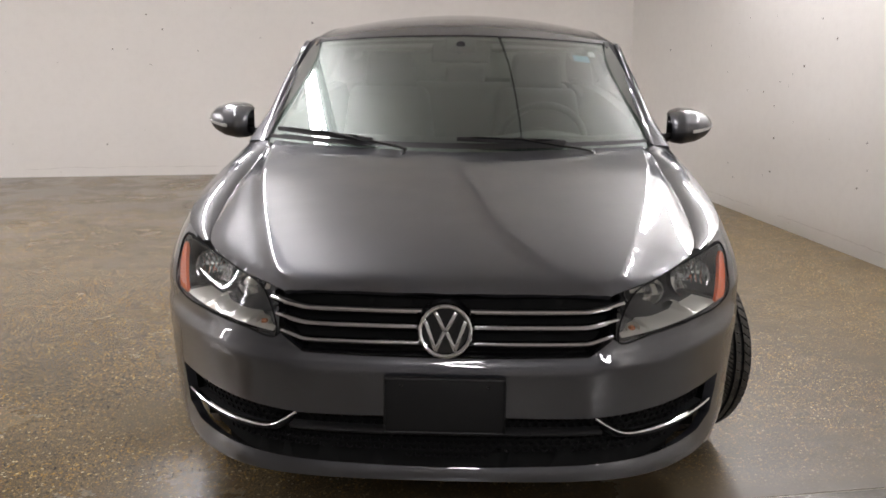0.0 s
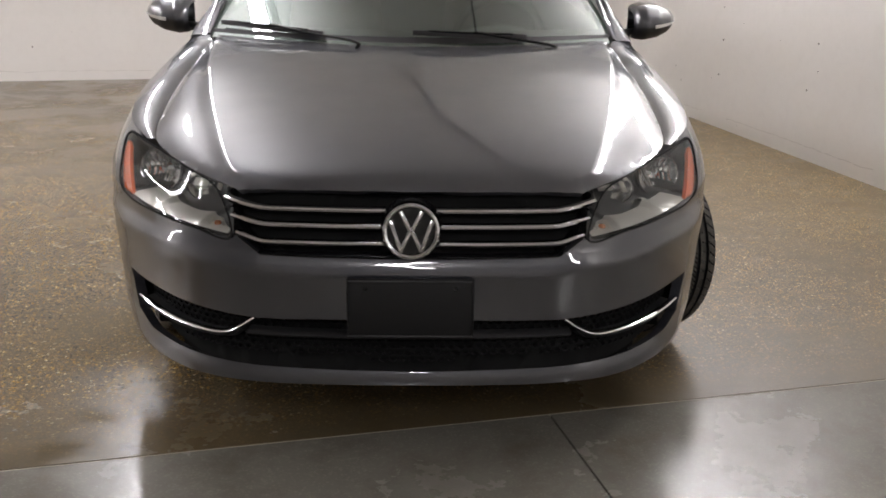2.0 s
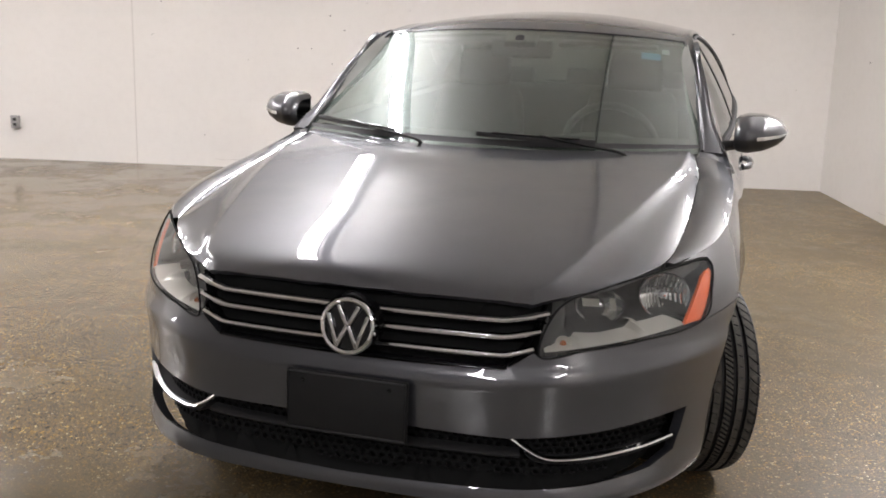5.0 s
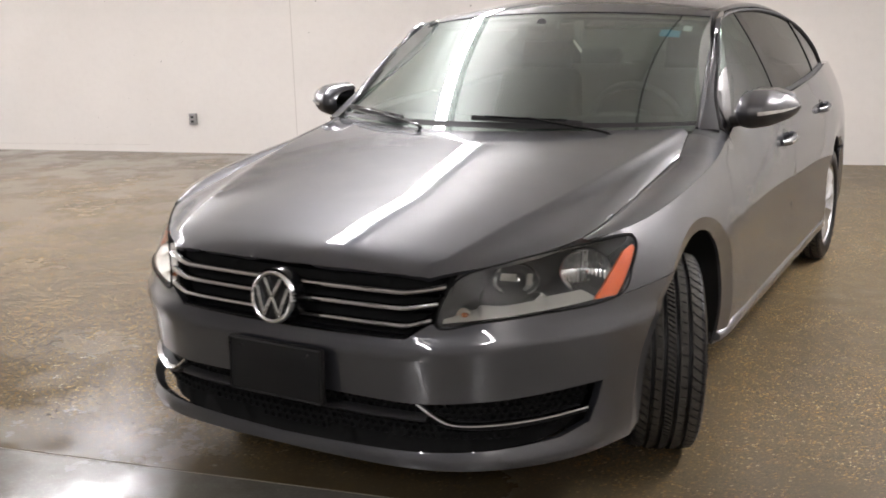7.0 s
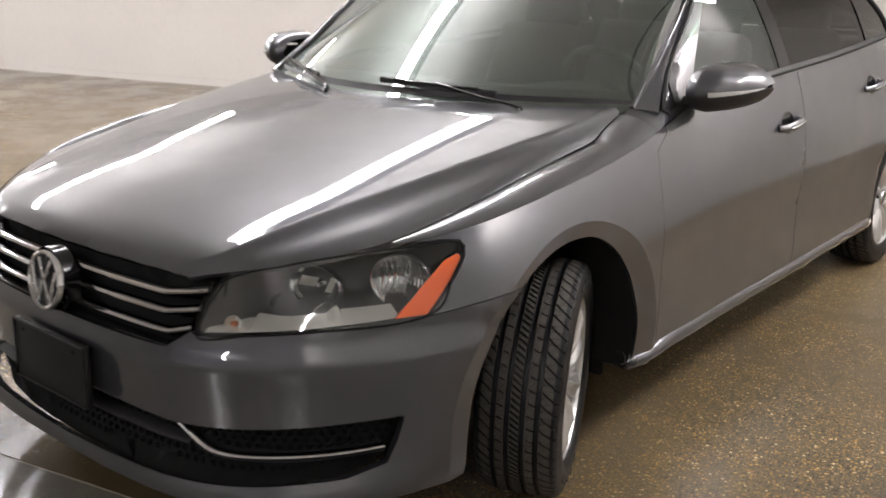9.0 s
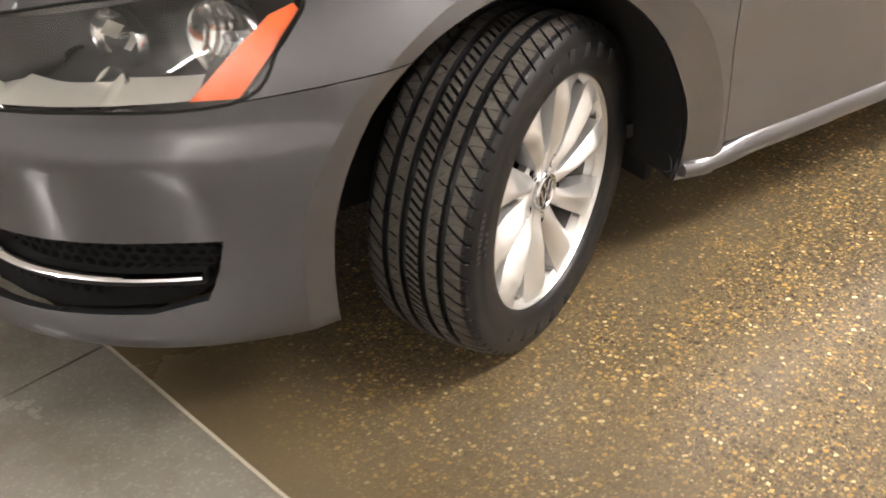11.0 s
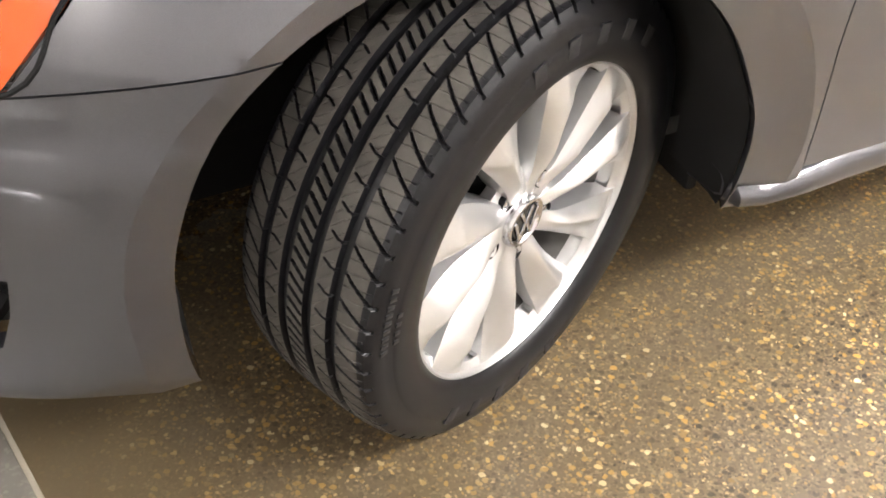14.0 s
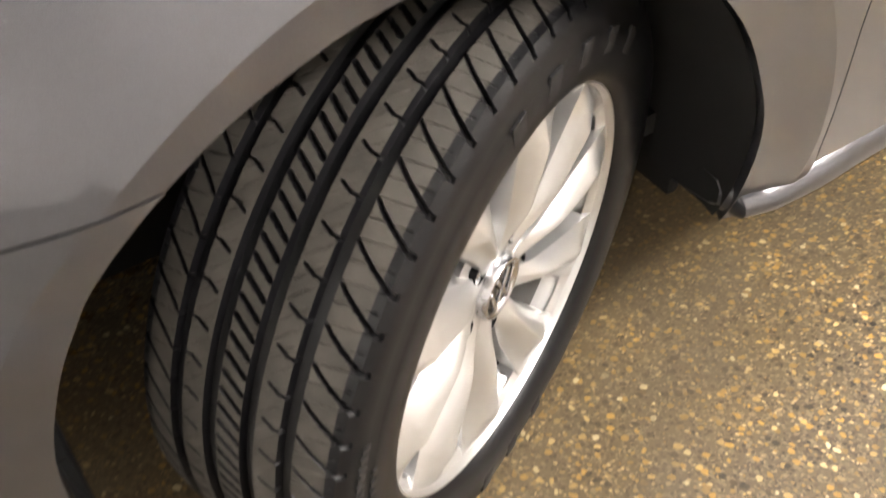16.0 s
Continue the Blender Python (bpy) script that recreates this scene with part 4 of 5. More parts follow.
def badge(radius, parent, at, turn, rim=0.011):
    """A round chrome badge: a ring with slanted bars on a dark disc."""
    m = Matrix.Translation(at) @ turn
    ring = spin([(0.0, radius), (rim * 0.8, radius - rim * 0.25), (rim, radius - rim * 0.6), (rim * 0.8, radius - rim), (0, radius - rim * 1.25)], 56, "Y")
    disc = spin([(0.0, 0.0005), (0.0, radius - rim)], 40, "Y")
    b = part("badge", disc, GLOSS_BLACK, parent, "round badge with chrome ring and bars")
    b.matrix_local = m
    part("badge_ring", ring, CHROME, b, "chrome ring")
    r = radius - rim
    for x0, z0, x1, z1 in ((-0.42, 0.78, -0.02, -0.02), (0.42, 0.78, 0.02, -0.02), (-0.84, 0.40, -0.42, -0.82), (-0.42, -0.82, -0.01, 0.06), (0.84, 0.40, 0.42, -0.82), (0.42, -0.82, 0.01, 0.06)):
        a, c = np.array((x0 * r, 0, z0 * r)), np.array((x1 * r, 0, z1 * r))
        d = c - a
        ang = math.atan2(d[2], d[0])
        bm = box((np.linalg.norm(d) + 0.10 * r, rim * 0.9, 0.17 * r), tuple((a + c) / 2 + (0, rim * 0.42, 0)), rim * 0.18, Matrix.Rotation(-ang, 4, "Y"))
        part("badge_bar", bm, CHROME, b, "polished chrome bar")
    return b


front_badge = badge(0.0735, car, (0, -0.002, 0.622), Matrix.Rotation(radians(180), 4, "Z") @ Matrix.Rotation(radians(9), 4, "X"), 0.012)
part("badge_mount", spin([(0, 0.0765), (0.035, 0.078), (0.045, 0.07)], 40, "Y"), GLOSS_BLACK, car).matrix_local = pose(0, 0.006, 0.622, 0, 0, 0)

# lower intake
mouth = part_raw("lower_intake", panel(mirrored(MOUTH), skin, 0.04, sink=0.07, gap=-0.01, fold=0.0), MATT, car, "black lower air intake with a honeycomb mesh")


def honeycomb(s0, s1, z0, z1, outline, depth, cell=0.026):
    """A mesh of small six-sided openings behind the skin."""
    bm = bmesh.new()
    rows = int((z1 - z0) / (cell * 0.62)) + 1
    for j in range(rows):
        z = z0 + j * cell * 0.62
        for i in range(int((s1 - s0) / cell) + 1):
            s = s0 + i * cell + (cell / 2 if j % 2 else 0)
            if not inside(outline, [(s, z)])[0]:
                continue
            ring = [(s + cell * 0.56 * math.cos(a) * k, z + cell * 0.40 * math.sin(a) * k) for k in (1.0, 0.72) for a in np.arange(6) * math.pi / 3 + math.pi / 6]
            p = skin(*np.array(ring).T)
            c, n2 = plan_at(np.abs(np.array(ring)[:, 0]))
            p[:, 0] -= n2[:, 0] * depth * np.sign(np.array(ring)[:, 0])
            p[:, 1] -= n2[:, 1] * depth
            back = p.copy()
            back[:, 1] += 0.012
            o = [bm.verts.new(q) for q in p]
            b = [bm.verts.new(q) for q in back[6:]]
            for k in range(6):
                m = (k + 1) % 6
                bm.faces.new((o[k], o[m], o[6 + m], o[6 + k]))
                bm.faces.new((o[6 + k], o[6 + m], b[m], b[k]))
    return bm


part("intake_mesh", honeycomb(-0.93, 0.93, 0.25, 0.39, shrink(densify(mirrored(MOUTH), 0.03), 0.012), 0.045), DEEP_BLACK, mouth, "black plastic honeycomb mesh", smooth=False)
part("intake_bar", strip([(-0.44, 0.318), (0.44, 0.318)], 0.03, 0.022, skin, -0.022, 50), BLACK, mouth, "black plastic cross bar")
for sign in (1, -1):
    line = smooth_line([(0.415, 0.363), (0.455, 0.336), (0.50, 0.314), (0.56, 0.308), (0.67, 0.310), (0.80, 0.316), (0.90, 0.324)], 40) * (sign, 1)
    part("chrome_strip", strip(line[::sign], 0.014, 0.013, skin, -0.006, 60), CHROME, mouth, "thin chrome strip round the lamp recess")
    low = smooth_line([(0.455, 0.325), (0.50, 0.303), (0.67, 0.298), (0.90, 0.312)], 30) * (sign, 1)
    part("recess_ledge", strip(low[::sign], 0.05, 0.016, skin, -0.03, 40), BLACK, mouth)

# plate holder
plate = part("plate_holder", box((0.325, 0.016, 0.158), (0, 0, 0), 0.006), HOLDER, car, "blank black front plate holder")
plate.matrix_local = pose(0, -0.010, 0.418, -1.5, 0, 0)
part("holder_rim", tube([(x, -0.009, z) for x, z in ((-0.158, -0.074), (0.158, -0.074), (0.158, 0.074), (-0.158, 0.074))], 0.003, 6, closed=True), BLACK, plate)
for x in (-0.115, 0.115):
    part("screw", spin([(0, 0.0005), (0.002, 0.004), (0, 0.006)], 12, "Y"), GLOSS_BLACK, plate).matrix_local = pose(x, -0.009, 0.055, 0, 0, 180)


def bowl(radius, depth, steps=32):
    """A lamp reflector opening towards -y."""
    return spin([(depth, 0.002), (depth * 0.92, radius * 0.3), (depth * 0.7, radius * 0.62), (depth * 0.35, radius * 0.88), (0.0, radius), (-0.004, radius * 1.05), (0.004, radius * 1.08)], steps, "Y")


REFLECTOR = material("lamp_reflector", (0.90, 0.90, 0.89), 0.20, 1.0)
HOUSING = material("lamp_housing", (0.045, 0.045, 0.045), 0.38)
SILVER = material("lamp_silver", (0.74, 0.72, 0.66), 0.28, 0.5)
PALE_AMBER = material("pale_amber_plastic", (0.42, 0.16, 0.07), 0.2)
HEAD_IN = smooth_line(HEAD, 80, closed=True)


def on_skin(s, z, depth, sign):
    p = skin(np.array([s * sign]), np.array([z]))[0]
    c, n = plan_at(np.array([s]))
    return np.array((p[0] - n[0][0] * depth * sign, p[1] - n[0][1] * depth, p[2]))


for sign in (1, -1):
    lift = side_lift(sign)
    lens = part_raw("headlight", panel(HEAD_IN, lift, 0.022, fold=0.02, gap=0.003, sink=0.001), LENS, car, "clear headlight lens over chrome reflectors")
    lens.visible_shadow = False

    def deep(s, z, sg=sign, f=lift):
        """The housing's back: deepest in the middle of the lamp."""
        s, z = np.asarray(s), np.asarray(z)
        p = f(s, z)
        c, n = plan_at(s)
        lo = np.interp(s, [0.47, 0.6, 0.75, 1.0, 1.12], [0.575, 0.586, 0.598, 0.616, 0.735])
        hi = np.interp(s, [0.47, 0.53, 0.69, 0.88, 1.06, 1.12], [0.60, 0.694, 0.731, 0.752, 0.765, 0.755])
        v = np.clip((z - lo) / np.maximum(hi - lo, 0.01), 0, 1)
        u = np.clip((s - 0.475) / 0.645, 0, 1)
        d = 0.014 + 0.160 * (np.clip(v * 14, 0, 1)) * np.clip(np.minimum(u * 4, (1 - u) * 6), 0, 1)
        p[:, 0] -= n[:, 0] * d * sg
        p[:, 1] -= n[:, 1] * d
        return p

    part_raw("lamp_housing", panel(HEAD_IN, deep, 0.018, fold=0.0, gap=0.004), HOUSING, lens, "dark grey inner housing")
    for cx, cy, cz, rad, tall, turn in ((0.568, 0.330, 0.650, 0.060, 0.72, 16), (0.722, 0.444, 0.668, 0.066, 0.86, 24)):
        b = part("reflector", bowl(rad, 0.050, 36), REFLECTOR, lens, "chrome headlight reflector bowl", sharp=20)
        b.matrix_local = Matrix.Translation((cx * sign, cy, cz)) @ Matrix.Rotation(radians(turn * sign), 4, "Z") @ Matrix.Rotation(radians(-6), 4, "X") @ Matrix.Diagonal((1, 1, tall, 1))
        part("reflector_ring", spin([(-0.006, rad * 1.02), (-0.008, rad * 1.06), (-0.004, rad * 1.10), (0.01, rad * 1.10)], 40, "Y"), SATIN, b, "bright ring round the reflector")
        if rad < 0.063:
            for px, pz, wide, high in ((-0.022, 0.010, 0.044, 0.030), (0.036, 0.006, 0.016, 0.046)):
                part("reflector_plate", box((wide, 0.002, high), (0, 0, 0), 0.0008, Matrix.Rotation(radians(-34), 4, "X")), SILVER, b, "bright flat reflector plate").matrix_local = pose(px, 0.004, pz)
        if rad > 0.063:
            for k in range(-5, 6):
                x = k * rad * 0.16
                h = math.sqrt(max(rad * rad - x * x, 0)) * 0.9
                deep_at = 0.046 * (1 - (x / rad) ** 2)
                part("flute", tube([(x, deep_at * 0.35, -h), (x, deep_at * 0.9, -h * 0.4), (x, deep_at, 0), (x, deep_at * 0.9, h * 0.4), (x, deep_at * 0.35, h)], 0.0035, 6), REFLECTOR, b)
        part("bulb", tube([(0, 0.05, 0), (0, 0.012, 0)], [0.006, 0.005], 12), ENAMEL, b, "small white bulb")
        part("bulb_cap", spin([(-0.004, 0.0005), (-0.002, 0.009), (0.012, 0.010)], 16, "Y"), SATIN, b).matrix_local = pose(0, 0.004, 0)
    # a silver floor of facets runs along the lamp's foot, from the lens back
    rows = []
    for q in np.linspace(0.492, 0.94, 80):
        foot = float(np.interp(q, [0.47, 0.6, 0.75, 1.0], [0.575, 0.586, 0.598, 0.616])) + 0.004
        step_up = float(np.interp(q, [0.49, 0.595, 0.602, 0.66, 0.69, 0.78, 0.80, 0.81, 0.94], [0.003, 0.005, 0.020, 0.006, 0.002, 0.002, 0.022, 0.010, 0.004]))
        wide = 0.075 * min(1.0, (q - 0.47) / 0.10)
        c, n = plan_at(np.array([q]))
        base = skin(np.array([q]), np.array([foot]))[0]
        rows.append([(sign * (base[0] - n[0][0] * (0.010 + wide * v)), base[1] - n[0][1] * (0.010 + wide * v), foot + 0.002 + (0.004 + 0.7 * step_up) * math.sin(v * 1.57)) for v in np.linspace(0, 1, 9)])
    part("silver_tray", sheet(rows), SILVER, lens, "silver faceted floor of the lamp", sharp=12)
    fog = part("fog_bowl", bowl(0.032, 0.03, 24), REFLECTOR, lens, "small round reflector in the lamp's foot")
    fog.matrix_local = Matrix.Translation((0.648 * sign, 0.285, 0.606)) @ Matrix.Rotation(radians(20 * sign), 4, "Z") @ Matrix.Rotation(radians(-38), 4, "X")
    low = on_skin(0.55, 0.597, 0.034, sign)
    indicator = part("indicator_bowl", bowl(0.018, 0.03, 24), SILVER, lens, "small indicator reflector")
    indicator.matrix_local = Matrix.Translation(low) @ Matrix.Rotation(radians(12 * sign), 4, "Z") @ Matrix.Rotation(radians(-20), 4, "X")
    part("indicator_bulb", spin([(-0.012, 0.0005), (-0.006, 0.008), (0.006, 0.009)], 16, "Y"), PALE_AMBER, indicator, "amber indicator bulb").matrix_local = pose(0, 0.008, 0)
    amber = [(0.928, 0.618), (1.000, 0.621), (1.065, 0.694), (1.098, 0.733), (1.092, 0.741), (1.055, 0.728), (0.990, 0.676)]
    part_raw("side_reflector", panel(amber, lift, 0.018, sink=0.006, fold=0.01, gap=0.0), AMBER, lens, "orange side reflector in the headlight")
    ring = np.array([skin(np.array([a * sign]), np.array([b]))[0] for a, b in shrink(densify(HEAD_IN, 0.02), 0.002)])
    part("lamp_seal", tube(ring, 0.0026, 6, closed=True), MATT, lens, "black seal round the headlight")

# ---- wheels ----


def tyre_mesh(around, across):
    """The tyre with its ribs, grooves and cross cuts; axis along x, outer side at +x."""
    top = TYRE_R
    side = [(-0.080, 0.2125), (-0.0915, 0.2150), (-0.0975, 0.2185), (-0.1003, 0.222), (-0.1015, 0.2235), (-0.1055, 0.232), (-0.1075, 0.246), (-0.1072, 0.262), (-0.1055, 0.267),
            (-0.1048, 0.2685), (-0.1035, 0.280), (-0.1015, top - 0.0225), (-0.0985, top - 0.0165), (-0.0955, top - 0.0125)]
    tread_x = np.linspace(-0.0935, 0.0935, across)
    cross = [(x, top - 0.0095 * (abs(x) / 0.0935) ** 3.4) for x in tread_x]
    profile = side + cross + [(-x, r) for x, r in reversed(side)]
    px, pr = np.array([p[0] for p in profile]), np.array([p[1] for p in profile])
    ang = np.linspace(0, 2 * math.pi, around, endpoint=False)
    A, X = np.meshgrid(ang, px, indexing="ij")
    R = np.repeat(pr[None], around, 0)
    tread = np.abs(X) <= 0.0936
    deep = np.zeros_like(R)
    turn = A / (2 * math.pi)
    for gx, w in ((-0.053, 0.0058), (-0.0178, 0.0060), (0.0178, 0.0060), (0.053, 0.0058)):
        deep = np.maximum(deep, np.where(tread & (np.abs(X - gx) < w), 0.0070, 0))
    pitch = 62
    for sg in (1, -1):
        # shoulder: strong slanting grooves with two fine cuts between them
        u = (X * sg - 0.053) / 0.046
        lean = 1.2 * np.clip(u, 0, 1.2) ** 0.8
        ph = (turn * pitch + sg * lean) % 1.0
        zone = np.where((R > top - 0.0150) & (np.abs(X) < 0.0985), u > 0.05, False)
        deep = np.maximum(deep, np.where(zone & (np.abs(ph - 0.5) < 0.036 + 0.034 * u), 0.0056, 0))
        straight = (turn * pitch * 2 - 0.35 * sg * u) % 1.0
        deep = np.maximum(deep, np.where(tread & (u > 0.08) & (u < 0.80) & (np.abs(straight - 0.5) < 0.036), 0.0011, 0))
        # second ribs: bowed cuts that run out, and faint fine ones
        v = (X * sg - 0.0225) / 0.0257
        bow = (turn * pitch + sg * (0.9 * v - 0.5 * v * v)) % 1.0
        zone = tread & (v > 0) & (v < 1)
        deep = np.maximum(deep, np.where(zone & (np.abs(bow - 0.5) < 0.034) & (v > 0.25), 0.0046, 0))
        fine = (turn * pitch * 2 - sg * 1.6 * v) % 1.0
        deep = np.maximum(deep, np.where(zone & (np.abs(fine - 0.5) < 0.036) & (v > 0.15) & (v < 0.85), 0.0012, 0))
    # middle rib: short slanting slots
    ph = (turn * pitch * 2 + 42 * X) % 1.0
    deep = np.maximum(deep, np.where(tread & (np.abs(X) < 0.0100) & (np.abs(ph - 0.5) < 0.15), 0.0050, 0))
    R = R - deep
    rows = np.stack([X, R * np.sin(A), R * np.cos(A)], -1)
    me = bpy.data.meshes.new("tyre")
    n = len(profile)
    idx = np.arange(around * n).reshape(around, n)
    nxt = np.roll(idx, -1, 0)
    quads = np.stack([idx[:, :-1], idx[:, 1:], nxt[:, 1:], nxt[:, :-1]], -1).reshape(-1, 4)
    me.from_pydata(rows.reshape(-1, 3).tolist(), [], quads.tolist())
    me.materials.append(RUBBER)
    me.materials.append(TREAD)
    cut = np.maximum(np.maximum(deep[:, :-1], deep[:, 1:]), np.maximum(np.roll(deep, -1, 0)[:, :-1], np.roll(deep, -1, 0)[:, 1:]))
    strip_ids = (((np.arange(n - 1) >= len(side) - 1) & (np.arange(n - 1) < n - len(side)))[None] & (cut < 0.0035) & (np.abs(px[:-1] + px[1:]) < 0.172)[None]).astype(np.int32).ravel()
    me.polygons.foreach_set("material_index", strip_ids)
    me.shade_smooth()
    me.set_sharp_from_angle(angle=radians(32))
    return me


TIP = 11.0      # degrees at which the middle of the first spoke lies


def rim_mesh():
    """The cast face of a ten-spoke wheel; axis along x, outer side at +x."""
    bm = bmesh.new()
    r_in, r_hole, r_out, r_rim = 0.035, 0.074, 0.199, 0.2105
    radii = np.concatenate([np.linspace(r_in, r_hole, 8), np.linspace(r_hole, r_out, 18)[1:], np.linspace(r_out, r_rim, 12)[1:]])
    j_hole, j_out = 7, 24
    ks = [0.0, 0.06, 0.12, 0.18, 0.25, 0.32, 0.37, 0.40, 0.43, 0.50, 0.60, 0.70, 0.80, 0.88, 0.94, 1.0]
    cs = np.linspace(0, 1, 8)[1:-1]
    cols = []          # per spoke: (kind, value)
    cols += [("wall", 0)] + [("spoke", k) for k in ks] + [("wall", 1)] + [("gap", c) for c in cs]
    step = 2 * math.pi / 10
    grid = []
    for i in range(10):
        for kind, val in cols:
            line = []
            for j, r in enumerate(radii):
                t = (r - r_in) / (r_rim - r_in)
                width = step * np.interp(r, [0.035, 0.06, 0.08, 0.11, 0.15, 0.18, 0.2105], [0.97, 0.78, 0.65, 0.61, 0.60, 0.60, 0.62])
                start = i * step + radians(TIP) - width / 2 + SWIRL * (1 - t) ** 1.4
                dish = np.interp(r, [0.035, 0.055, 0.08, 0.13, 0.17, 0.2105], [0.068, 0.071, 0.075, 0.079, 0.082, 0.0855])
                ridge = np.interp(r, [0.035, 0.06, 0.10, 0.17, 0.2105], [0.000, 0.003, 0.013, 0.016, 0.001])
                drop = np.interp(r, [0.035, 0.062, 0.08, 0.15, 0.18, 0.20, 0.2105], [0.000, 0.006, 0.022, 0.024, 0.018, 0.006, 0.000])
                rr = r
                if kind == "spoke":
                    a = start + width * val
                    q = 1 - val / 0.40 if val < 0.40 else (val - 0.40) / 0.60
                    h = ridge * (1 - q ** (1.5 if val < 0.40 else 1.15)) - (0.002 if val < 0.40 else 0.011) * math.sin(t * math.pi) * q * q
                elif kind == "wall":
                    a = start + width * val + (0.0015 if val else -0.0015)
                    h = -drop
                else:
                    a = start + width + (step - width) * val
                    h = -drop
                    bulge = 0.004 * (1 - (2 * val - 1) ** 2)
                    if r >= r_out:
                        rr = r + bulge * (1 - (r - r_out) / (r_rim - r_out))
                    elif r > 0.15:
                        rr = r + bulge * (r - 0.15) / (r_out - 0.15)
                line.append(bm.verts.new((dish + h, rr * math.sin(a), rr * math.cos(a))))
            grid.append((kind, line))
    n, m = len(grid), len(radii)
    for i in range(n):
        (ka, la), (kb, lb) = grid[i], grid[(i + 1) % n]
        open_gap = ka in ("gap", "wall") and kb in ("gap", "wall") and not (ka == "wall" and i % len(cols) == 0)
        for j in range(m - 1):
            if open_gap and j_hole <= j < j_out:
                continue
            bm.faces.new((la[j], lb[j], lb[j + 1], la[j + 1]))
    ring = [e for e in bm.edges if e.is_boundary]
    made = bmesh.ops.extrude_edge_only(bm, edges=[e for e in ring if 0.04 < math.hypot(e.verts[0].co.y, e.verts[0].co.z) < 0.20])["geom"]
    for g in made:
        if isinstance(g, bmesh.types.BMVert):
            g.co.x -= 0.016
    return bm


SWIRL = 0.14
fine_tyre, plain_tyre = tyre_mesh(1984, 99), tyre_mesh(496, 57)


def wheel(tyre, name="wheel"):
    """One wheel at the origin, its outer side towards +x."""
    barrel = spin([(0.0850, 0.2100), (0.0875, 0.2112), (0.0915, 0.2122), (0.0930, 0.2135), (0.0925, 0.2160), (0.0885, 0.2155), (0.083, 0.209), (0.058, 0.2025)], 120)
    inner = spin([(0.058, 0.2025), (0.05, 0.200), (0.0, 0.185), (-0.07, 0.185), (-0.085, 0.205), (-0.088, 0.214)], 120)
    w = mesh_object(name, barrel, ALLOY, sharp=60)
    tagged(w, "silver ten-spoke alloy wheel")
    # the barrel's unlit depth is coloured in, darker than the outer rim
    part("inner_barrel", inner, SHADED_METAL, w, "inner barrel, coloured dark for the shade inside the wheel", sharp=60)
    ob = new("tyre", tyre)
    ob.parent = w
    tagged(ob, "black rubber tyre with a dusty grooved tread")
    part("rim_face", rim_mesh(), ALLOY, w, "cast silver rim face with ten curved spokes", sharp=33)
    part("hub_cap", spin([(0.0765, 0.0005), (0.0760, 0.024), (0.0730, 0.026)], 40), GLOSS_BLACK, w, "round hub cap with a metal badge")
    part("cap_ring", spin([(0.0640, 0.0365), (0.0740, 0.036), (0.0785, 0.0335), (0.0790, 0.0305), (0.0765, 0.0265), (0.0735, 0.0255)], 40), SATIN, w)
    for x0, z0, x1, z1 in ((-0.42, 0.78, -0.02, -0.02), (0.42, 0.78, 0.02, -0.02), (-0.84, 0.40, -0.42, -0.82), (-0.42, -0.82, -0.01, 0.06), (0.84, 0.40, 0.42, -0.82), (0.42, -0.82, 0.01, 0.06)):
        r = 0.0255
        a, c = np.array((0.077, x0 * r, z0 * r)), np.array((0.077, x1 * r, z1 * r))
        d = c - a
        part("cap_bar", box((0.003, np.linalg.norm(d) + 0.003, 0.0048), tuple((a + c) / 2), 0.0008, Matrix.Rotation(math.atan2(d[2], d[1]), 4, "X")), SATIN, w)
    for i in range(5):
        a = 2 * math.pi * (i + 0.5) / 5 + LUG
        at = (0.0, 0.056 * math.sin(a), 0.056 * math.cos(a))
        part("bolt_hole", spin([(0.0625, 0.0122), (0.0701, 0.0120), (0.0701, 0.0108), (0.0665, 0.0104), (0.0665, 0.0005)], 20), MATT, w).matrix_local = Matrix.Translation(at)
        part("wheel_bolt", spin([(0.0690, 0.0005), (0.0690, 0.0055), (0.0680, 0.0070), (0.0645, 0.0070)], 6), SATIN, w, "dull steel wheel bolt").matrix_local = Matrix.Translation(at)
    part("brake_disc", spin([(0.0, 0.06), (0.0, 0.138), (-0.022, 0.138), (-0.022, 0.06)], 48), DARK_METAL, w, "dull steel brake disc")
    part("inner_plate", spin([(-0.02, 0.001), (-0.02, 0.178), (-0.03, 0.182)], 40), MATT, w, "dark brake plate")
    # raised marks on the side wall, as plain bars
    for a0, count, step, rad, size in ((-12, 5, 12.6, 0.2595, (0.0030, 0.020, 0.024)), (168, 5, 12.6, 0.2595, (0.0030, 0.020, 0.024)), (-86, 9, 2.1, 0.2805, (0.0016, 0.006, 0.011)), (-84, 4, 2.6, 0.2650, (0.0016, 0.006, 0.010))):
        for i in range(count):
            a = radians(a0 + i * step)
            x = 0.1035 if rad > 0.27 else 0.1064
            part("tyre_mark", box(size, (x, 0, 0), 0.0005), MARK, w).matrix_local = Matrix.Rotation(-a, 4, "X") @ Matrix.Translation((0, 0, rad))
    return w


